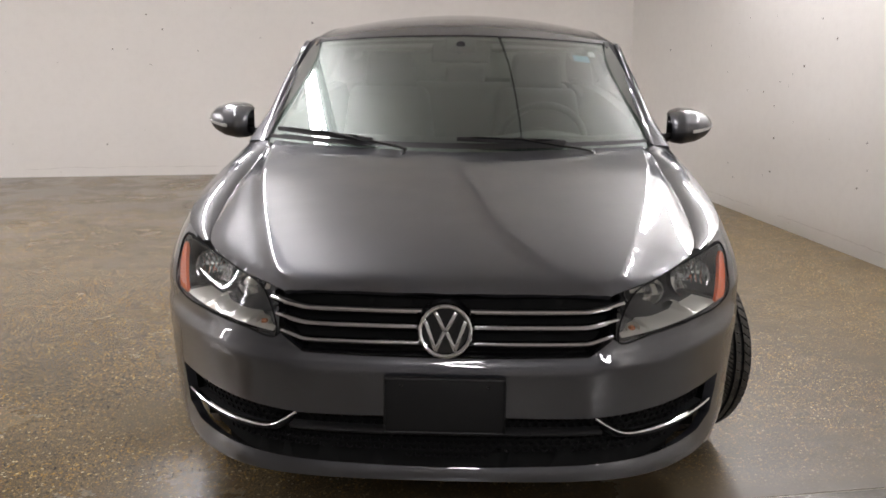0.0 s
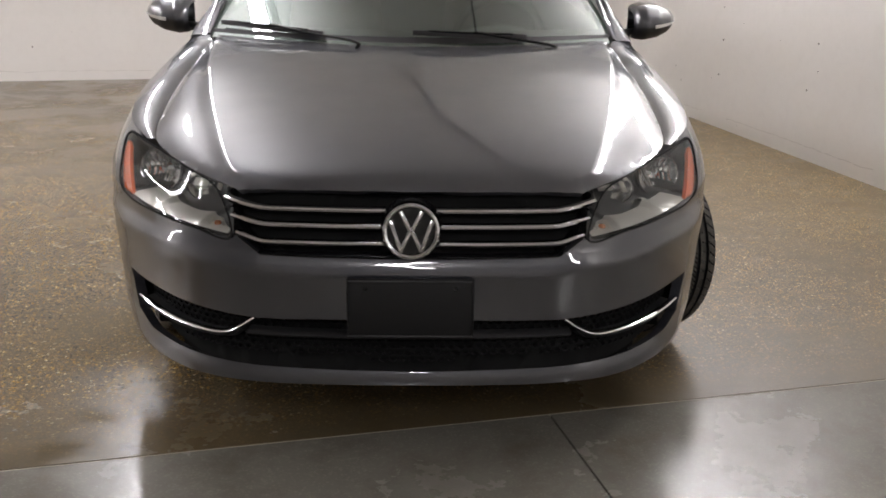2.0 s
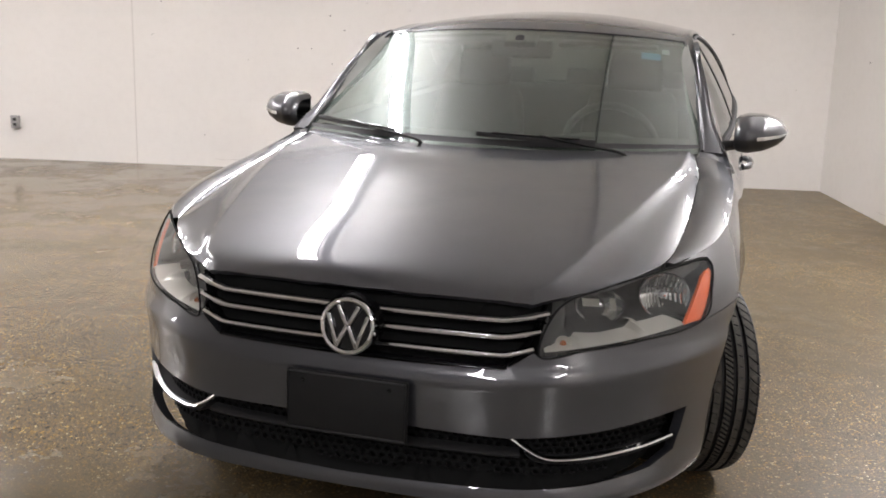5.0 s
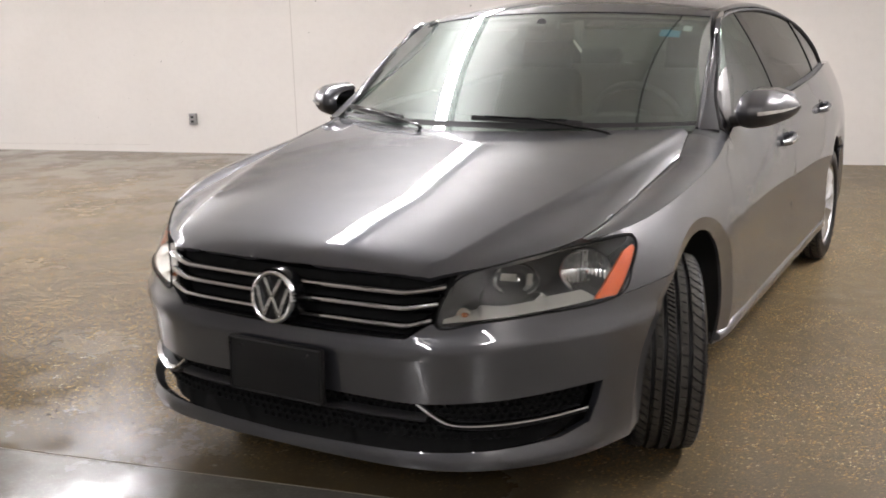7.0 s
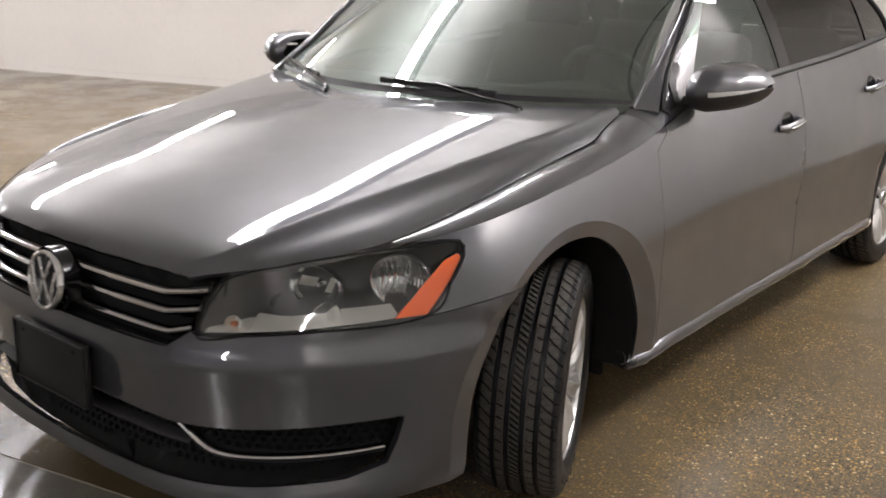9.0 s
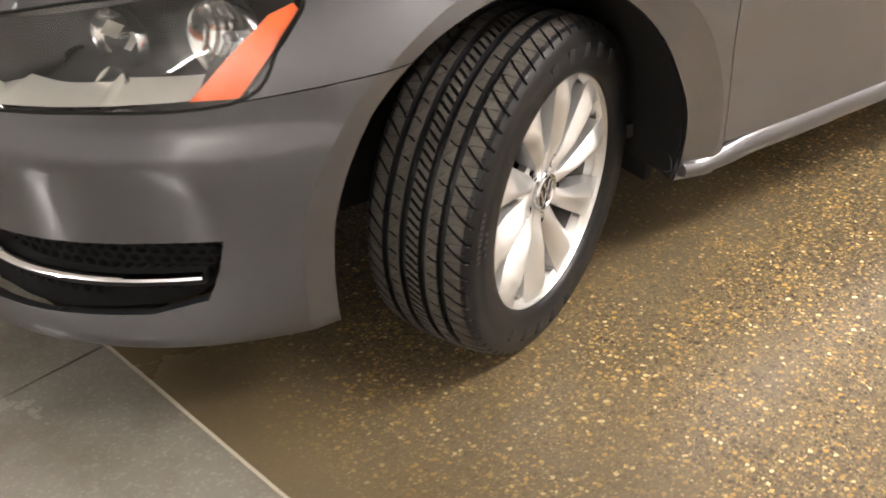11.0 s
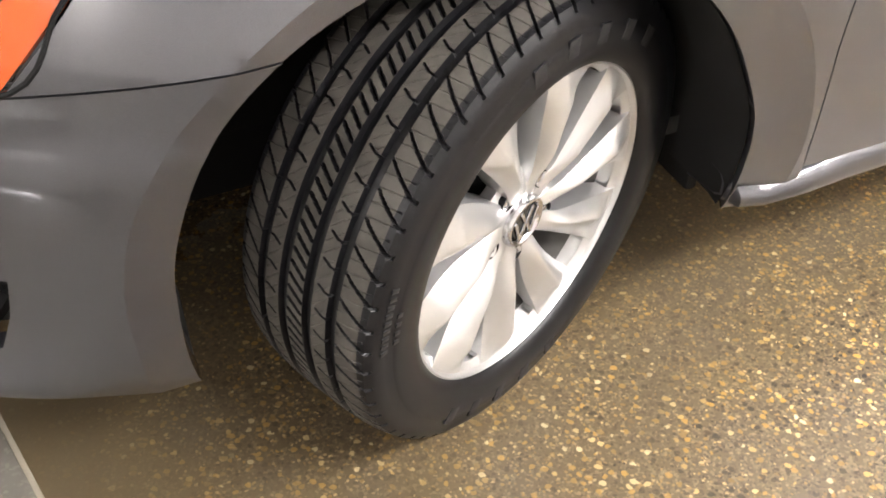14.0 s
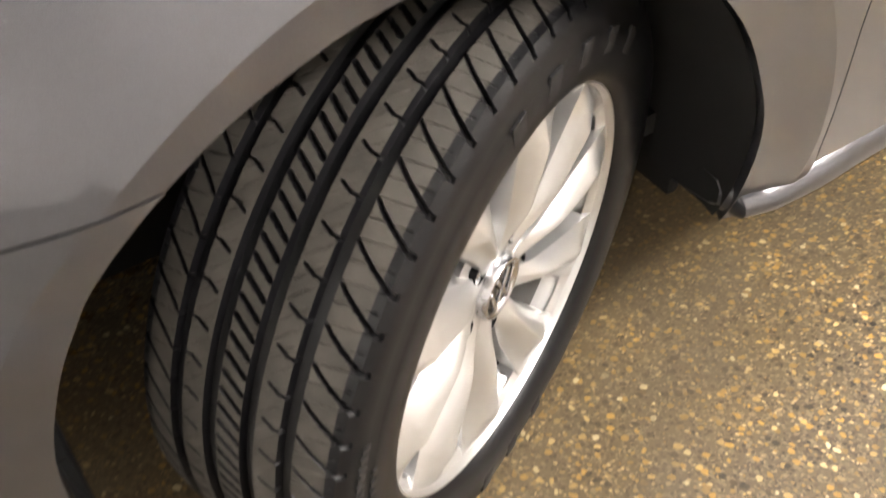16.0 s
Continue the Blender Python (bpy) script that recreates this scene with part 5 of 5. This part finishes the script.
LUG = 0.035
STEER, HUB_F, HUB_R, TRACK, TRACK_R = 24.3, 0.913, 3.685, 0.788, 0.756
first_wheel = wheel(fine_tyre)
first_wheel.parent = car
first_wheel.matrix_local = pose(TRACK, HUB_F - 0.008, 0.3125, 0, 0, STEER) @ pose(0, 0, 0, 0, 1.5, 0)
other = wheel(plain_tyre)
other.parent = car
other.matrix_local = pose(TRACK_R, HUB_R, 0.3105) @ pose(0, 0, 0, 40, 0, 0)
for x, y, turn, spin_x in ((-TRACK, HUB_F, 180 + STEER, 10), (-TRACK_R, HUB_R, 180, 70)):
    copy_thing(other, pose(x, y, 0.3105, 0, 0, turn) @ pose(0, 0, 0, spin_x, 0, 0))

# wheel housings and floor of the car
for run, mid in ((ARCH_F, HUB_F), (ARCH_R, HUB_R)):
    for sign in (1, -1):
        lip = skin(np.array([p[0] for p in run]), np.array([p[1] for p in run]))
        rows = []
        for p in lip:
            rows.append([(sign * (p[0] - 0.010), p[1], p[2]), (sign * (p[0] - 0.03), mid + (p[1] - mid) * 1.0, p[2] + 0.006), (sign * 0.70, mid + (p[1] - mid) * 1.0, p[2] + 0.008), (sign * 0.48, mid + (p[1] - mid) * 1.0, p[2] + 0.008)])
        part("wheel_housing", sheet(rows), MATT, car, "black plastic wheel housing")
        part("housing_wall", box((0.02, 0.86, 0.58), (sign * 0.475, mid, 0.46), 0.0), MATT, car)
part("underbody", box((1.50, 2.1, 0.06), (0, 2.31, 0.25), 0.02), MATT, car)
part("front_undertray", box((1.0, 0.36, 0.04), (0, 0.42, 0.235), 0.01), MATT, car)
part("rear_undertray", box((1.35, 0.62, 0.04), (0, 4.40, 0.27), 0.01), MATT, car)
# added black skirt that keeps light from the floor under the car
skirt = []
for q in np.linspace(-0.78, 0.78, 49):
    c, n = plan_at(np.array([abs(q)]))
    sg = -1 if q < 0 else 1
    skirt.append([(sg * (c[0][0] - n[0][0] * d), c[0][1] - n[0][1] * d, z) for d, z in ((0.085, 0.235), (0.095, 0.152), (0.110, 0.150), (0.125, 0.235))])
part("shade_skirt", sheet(skirt), MATT, car, "black skirt added below the front bumper to block light")
# added black flaps that darken the arch's gap in front of the wheel
for sign in (1, -1):
    part("front_shade_flap", box((0.32, 0.02, 0.12), (sign * 0.62, 0.515, 0.225), 0.006), MATT, car, "black flap added to darken the gap in front of the wheel")
# the same behind it, in place of the shadow under the car
for sign in (1, -1):
    part("rear_shade_flap", box((0.37, 0.02, 0.10), (sign * 0.585, 1.272, 0.232), 0.006), MATT, car, "black flap added to darken the gap behind the front wheel")
part("bulkhead", box((1.24, 0.05, 0.60), (0, 1.30, 0.55), 0.01), MATT, car)
part("engine_cover", box((1.0, 0.95, 0.36), (0, 0.72, 0.45), 0.03), MATT, car, "dark engine block below the bonnet")
for sign in (1, -1):
    part("inner_sill", box((0.05, 1.85, 0.16), (sign * 0.80, 2.36, 0.31), 0.01), MATT, car)

# ---- mirrors, handles, wipers ----


TALL = ([0, 0.06, 0.25, 0.55, 0.80, 0.94, 1], [0.050, 0.066, 0.074, 0.068, 0.050, 0.028, 0.006])
DEEP = ([0, 0.06, 0.25, 0.55, 0.80, 0.94, 1], [0.105, 0.130, 0.148, 0.136, 0.100, 0.055, 0.013])


def mirror_shell(sign, low, high):
    """The rounded shell of a door mirror between two heights of its section (-1 foot, 1 crown)."""
    rows = []
    for u in np.linspace(0, 1, 24):
        x = 0.855 + 0.185 * u
        tall, deep = np.interp(u, *TALL), np.interp(u, *DEEP)
        zc = 1.006 + 0.014 * u
        yc = 1.605 + 0.035 * u
        row = []
        for v in np.linspace(low, high, 17):
            ang = v * math.pi / 2
            up = math.sin(ang)
            row.append((sign * x, yc + 0.045 - (deep + 0.045) * max(math.cos(ang), 0) ** (0.55 if ang > 0 else 0.4), zc + tall * (up if up > 0 else 0.9 * up)))
        rows.append(row)
    return sheet(rows)


MIRROR = material("mirror_glass", (0.9, 0.9, 0.9), 0.01, 1.0)
CLEAR_STRIP = material("clear_indicator", (0.72, 0.72, 0.70), 0.12, 0.2)
for sign in (1, -1):
    cap = part("door_mirror", thicken(mirror_shell(sign, -0.12, 1.0), 0.003), PAINT, car, "grey painted door mirror with a clear indicator strip", sharp=50)
    part("mirror_foot", thicken(mirror_shell(sign, -1.0, -0.10), 0.003), BLACK, cap, "black lower mirror shell", sharp=50)
    back = []
    for u in np.linspace(0.02, 0.97, 14):
        x = 0.855 + 0.185 * u
        tall = np.interp(u, *TALL) * 0.97
        back.append([(sign * x, 1.647 + 0.035 * u, 1.006 + 0.014 * u + tall * w * (1.0 if w > 0 else 0.9)) for w in np.linspace(-1, 1, 7)])
    part("mirror_glass", thicken(sheet(back), 0.004), MIRROR, cap, "silvered mirror glass")
    strip_rows = []
    for u in np.linspace(0.42, 0.99, 16):
        x = 0.855 + 0.185 * u
        tall, deep = np.interp(u, *TALL), np.interp(u, *DEEP)
        row = []
        for v in np.linspace(-0.16, -0.03, 5):
            ang = v * math.pi / 2
            row.append((sign * (x + 0.002), 1.605 + 0.035 * u + 0.043 - (deep + 0.047) * math.cos(ang) ** 0.4, 1.006 + 0.014 * u + tall * math.sin(ang) * 0.9))
        strip_rows.append(row)
    part("indicator_strip", thicken(sheet(strip_rows), 0.003), CLEAR_STRIP, cap, "clear turn signal strip")
    arm = [(sign * 0.815, 1.585, 0.962), (sign * 0.845, 1.590, 0.966), (sign * 0.88, 1.600, 0.972), (sign * 0.93, 1.612, 0.978)]
    part("mirror_arm", tube(arm, [0.034, 0.030, 0.026, 0.018], 12, flat=0.62), BLACK, cap, "black mirror arm")
    tri = [(1.50, 0.958), (1.52, 1.02), (1.585, 1.072), (1.61, 1.07), (1.62, float(belt_z(1.62)) + 0.004)]
    part_raw("mirror_base", panel(tri, lambda y, z, sg=sign: flank(y, z, sg), 0.03, sink=-0.006, fold=0.012, gap=0.0), BLACK, car, "black mirror mounting plate")

    # door handles
    for y, z, door in ((2.215, 0.832, "front"), (3.12, 0.884, "rear")):
        s = run_of(y)
        base = skin(np.array([s * sign]), np.array([z]))[0]
        yy = np.linspace(-0.082, 0.082, 15)
        line = [(base[0] + sign * (0.032 - 0.030 * (abs(q) / 0.082) ** 4), base[1] + q, z + 0.010 * q / 0.082 + 0.004) for q in yy]
        h = part("door_handle", tube(line, [0.0095 + 0.003 * math.cos(q * 19) for q in yy], 10, flat=1.3), PAINT, car, "grey painted door handle over a black disc")
        # a raised black disc stands for the shade in the handle's hollow
        pocket = [(s + 0.052 * math.cos(a), z + 0.006 + 0.036 * math.sin(a)) for a in np.linspace(0, 2 * math.pi, 24, endpoint=False)]
        part_raw("handle_shade", panel(pocket, side_lift(sign), 0.02, sink=-0.0015, fold=0.004, gap=0), GLOSS_BLACK, h, "black disc standing for the shaded hollow behind the handle")
        part("handle_trim", tube([(p[0] + sign * 0.011, p[1], p[2] + 0.001) for p in line[2:-2]], 0.0032, 6), SATIN, h, "bright trim line")
    # waist strip
    yy = np.linspace(1.62, 3.60, 40)
    line = flank(yy, belt_z(yy) + 0.004, sign)
    part("waist_strip", tube(line + (sign * 0.004, 0, 0), 0.007, 6), BLACK, car, "black rubber waist strip")

# scuttle below the windscreen
rows = []
for r in np.linspace(-1, 1, 31):
    a = screen(np.array([r]), np.array([0.040 - 0.01 * r * r]))[0] + (0, -0.004, 0.006)
    b = np.array((r * 0.735, 1.115 + 0.26 * r * r - 0.012, 0.935 + 0.012 * (1 - r * r)))
    rows.append([a, a * 0.5 + b * 0.5 - (0, 0, 0.008), b])
part("scuttle", sheet(rows), BLACK, car, "black plastic scuttle below the windscreen")
# black printed border on the screen's inner side
for name, r0, r1, t0, t1 in (("screen_border", -0.985, -0.90, 0.0, 0.985), ("screen_border", 0.90, 0.985, 0.0, 0.985), ("screen_border", -0.985, 0.985, 0.945, 0.985), ("screen_border", -0.985, 0.985, 0.0, 0.11)):
    rr, tt = np.meshgrid(np.linspace(r0, r1, 31), np.linspace(t0, t1, 13), indexing="ij")
    narrow = abs(r0) == 0.985 and abs(r1) == 0.90 or abs(r0) == 0.90
    if narrow:
        sg = -1 if r0 < 0 else 1
        edge = np.interp(tt, [0, 0.15, 0.8, 1], [0.935, 0.958, 0.962, 0.95])
        w = (np.abs(rr) - 0.90) / 0.085
        rr = sg * (edge + (0.985 - edge) * w)
    g = screen(rr, tt)
    g[..., 1] += 0.007
    g[..., 2] -= 0.010
    part(name, sheet(g), MATT, car, "black printed windscreen border")


def wiper(points, pivot):
    """An arm and a blade lying at the foot of the windscreen; points: from tip to the inner end as (r, t)."""
    p = [screen(np.array([r]), np.array([t]))[0] + (0, -0.010, 0.016) for r, t in points]
    line = smooth_line(p, 24)
    blade = part("wiper", tube(line, 0.006, 6, flat=1.6), BLACK, car, "black windscreen wiper blade and arm")
    part("wiper_spoiler", tube(line[3:-3] + (0, -0.004, 0.008), 0.004, 6), GLOSS_BLACK, blade)
    q = screen(np.array([pivot[0]]), np.array([pivot[1]]))[0]
    part("wiper_arm", tube(smooth_line([q + (0, -0.03, 0.0), q + (0, -0.02, 0.024), (line[12] + q) / 2 + (0, -0.014, 0.018), line[12] + (0, -0.004, 0.012)], 14), [0.012, 0.011, 0.010] + [0.008] * 11, 8, flat=0.6), GLOSS_BLACK, blade, "black wiper arm")


wiper([(-0.95, 0.066), (-0.7, 0.046), (-0.42, 0.028)], (-0.26, -0.03))
wiper([(0.0, 0.052), (0.28, 0.036), (0.54, 0.022)], (0.66, -0.06))

# stickers inside the screen
for r0, r1, t0, t1, mat, lab in ((0.735, 0.845, 0.79, 0.86, BLUE, "blue windscreen sticker"), (0.855, 0.90, 0.862, 0.915, WHITE, "small pale windscreen sticker")):
    rr, tt = np.meshgrid(np.linspace(r0, r1, 6), np.linspace(t0, t1, 4), indexing="ij")
    g = screen(rr, tt)
    g[..., 1] += 0.006
    g[..., 2] -= 0.008
    s = part("sticker", thicken(sheet(g), 0.0006), mat, car, lab)
    if mat is BLUE:
        for k in range(3):
            tk = t0 + (t1 - t0) * (0.25 + 0.25 * k)
            rr, tt = np.meshgrid(np.linspace(r0 + 0.012, r1 - 0.012, 4), np.linspace(tk - 0.004, tk + 0.004, 2), indexing="ij")
            g = screen(rr, tt)
            g[..., 1] += 0.0035
            g[..., 2] -= 0.0055
            part("sticker_bar", sheet(g), material("pale_blue_print", (0.10, 0.44, 0.58), 0.6), s)

# ---- inside the car ----
dash = []
for x in np.linspace(-0.70, 0.70, 25):
    bow = (x / 0.70) ** 2
    hump = 0.035 * math.exp(-((x - 0.36) / 0.16) ** 2)
    dash.append([(x, 1.22 + 0.20 * bow, 0.905), (x, 1.34 + 0.12 * bow, 0.945), (x, 1.55, 0.955 + hump * 0.7), (x, 1.70, 0.945 + hump), (x, 1.755, 0.90), (x, 1.76, 0.78), (x, 1.70, 0.62)])
part("dashboard", sheet(dash), DASH, car, "dark grey dashboard", sharp=50)
part("screen_display", box((0.19, 0.02, 0.11), (0, 1.765, 0.80), 0.006), GLOSS_BLACK, car)


def steering_wheel():
    ring = [(0.185 * math.cos(a), 0, 0.185 * math.sin(a)) for a in np.linspace(0, 2 * math.pi, 40, endpoint=False)]
    w = part("steering_wheel", tube(ring, 0.016, 10, closed=True), DASH, car, "dark steering wheel with silver spokes")
    part("steering_boss", spin([(-0.03, 0.0005), (-0.028, 0.055), (0.0, 0.075), (0.03, 0.06)], 24, "Y"), DASH, w)
    for a in (0, 180, 262, 278):
        p = np.array((math.cos(radians(a)), 0, math.sin(radians(a))))
        part("steering_spoke", tube([p * 0.06, p * 0.175], [0.018, 0.012], 8, flat=0.6), SATIN if a in (0, 180) else DASH, w)
    part("steering_column", tube([(0, -0.01, 0), (0, -0.24, 0.0)], 0.04, 12), DASH, w)
    w.matrix_local = pose(0.365, 1.90, 0.905, 24, 0, 0)


steering_wheel()


def cushion(size, at, tilt, round_=0.05, waist=0.0):
    """A padded block with soft edges; tilt about x."""
    bm = box(size, (0, 0, 0))
    bmesh.ops.subdivide_edges(bm, edges=bm.edges[:], cuts=3, use_grid_fill=True)
    bmesh.ops.bevel(bm, geom=[e for e in bm.edges if len(e.link_faces) == 2 and e.calc_face_angle(0) > 0.5], offset=round_, segments=3, profile=0.6, affect="EDGES")
    for v in bm.verts:
        k = v.co.z / size[2]
        v.co.x *= 1 - waist * (k + 0.5) ** 2
    bmesh.ops.transform(bm, matrix=Matrix.Translation(at) @ Matrix.Rotation(radians(tilt), 4, "X"), verts=bm.verts)
    return bm


for x in (0.37, -0.37):
    seat = part("front_seat", cushion((0.50, 0.52, 0.16), (x, 2.20, 0.50), 6), TRIM_GREY, car, "grey cloth front seat with a headrest")
    part("seat_back", cushion((0.50, 0.13, 0.62), (x, 2.50, 0.80), -18, 0.05, 0.22), TRIM_GREY, seat)
    part("head_rest", cushion((0.26, 0.09, 0.19), (x, 2.655, 1.175), -12, 0.04, 0.1), TRIM_GREY, seat, "grey headrest")
    for dx in (-0.05, 0.05):
        part("headrest_post", tube([(x + dx, 2.60, 1.04), (x + dx, 2.64, 1.12)], 0.006, 8), SATIN, seat)
bench = part("rear_seat", cushion((1.28, 0.50, 0.16), (0, 3.10, 0.50), 5), TRIM_GREY, car, "grey cloth rear bench")
part("bench_back", cushion((1.28, 0.12, 0.58), (0, 3.40, 0.80), -20, 0.05, 0.05), TRIM_GREY, bench)
for x in (-0.42, 0.0, 0.42):
    part("head_rest", cushion((0.24, 0.08, 0.13), (x, 3.535, 1.105), -14, 0.035), TRIM_GREY, bench, "grey headrest")
part("parcel_shelf", box((1.22, 0.42, 0.02), (0, 3.76, 1.02), 0.004), DASH, car)
part("cabin_floor", box((1.5, 2.6, 0.03), (0, 2.5, 0.30), 0.0), DASH, car)
part("console", box((0.20, 0.95, 0.20), (0, 2.15, 0.48), 0.03), DASH, car)
for sign in (1, -1):
    rows = []
    for y in np.linspace(1.45, 3.62, 28):
        zb = float(belt_z(y))
        xb = float(belt_x(y))
        rows.append([(sign * (xb - 0.012), y, zb + 0.004), (sign * (xb - 0.06), y, zb - 0.01), (sign * (xb - 0.09), y, zb - 0.15), (sign * (xb - 0.08), y, 0.60), (sign * (xb - 0.10), y, 0.34)])
    part("door_lining", sheet(rows), DASH, car, "dark inner door lining")
    post = flank(np.linspace(2.26, 2.31, 6), np.linspace(1.33, 1.0, 6), sign) - np.array((sign * 0.03, 0, 0))
    part("seat_belt", tube(post, 0.022, 6, flat=0.3), DASH, car, "dark hanging seat belt")
    rows = []
    for a, b in zip(INNER[:front_i + 40], OUTER[:front_i + 40]):
        a, b = np.array(a), np.array(b)
        inn = (a + b) / 2 * (0.93, 1, 1) - (0, 0, 0.02)
        rows.append([(a - (0.004, -0.008, 0.012)) * (sign, 1, 1), inn * (sign, 1, 1), (b - (0.02, 0, 0.006)) * (sign, 1, 1)])
    part("pillar_lining", sheet(rows), LINING, car, "pale pillar lining")
mirror = part("rear_view_mirror", cushion((0.25, 0.03, 0.07), (0.0, 1.80, 1.285), -8, 0.012), BLACK, car, "black inside rear-view mirror")
part("mirror_stalk", tube([(0, 1.79, 1.30), (0, 1.755, 1.325)], 0.02, 10), BLACK, mirror)
part("sensor_cover", cushion((0.13, 0.09, 0.03), (0.0, 1.80, 1.322), 26, 0.01), BLACK, car)
for x in (-0.33, 0.33):
    part("sun_visor", cushion((0.40, 0.15, 0.018), (x, 1.97, 1.318), 12, 0.008), LINING, car, "pale folded sun visor")

# ---- on the walls ----
outlet = new("wall_outlet")
tagged(outlet, "small grey electrical outlet box on the white wall", "outlet")
part("box", box((0.075, 0.045, 0.12), (0, -0.0225, 0), 0.004), GREY_BOX, outlet)
part("cover", box((0.08, 0.004, 0.125), (0, -0.047, 0), 0.0015), GREY_BOX, outlet)
for z in (-0.025, 0.025):
    part("socket", box((0.034, 0.004, 0.026), (0, -0.0495, z), 0.001), BLACK, outlet, "dark socket face")
outlet.matrix_world = ROOM @ pose(-4.61, WALL_N, 0.37)
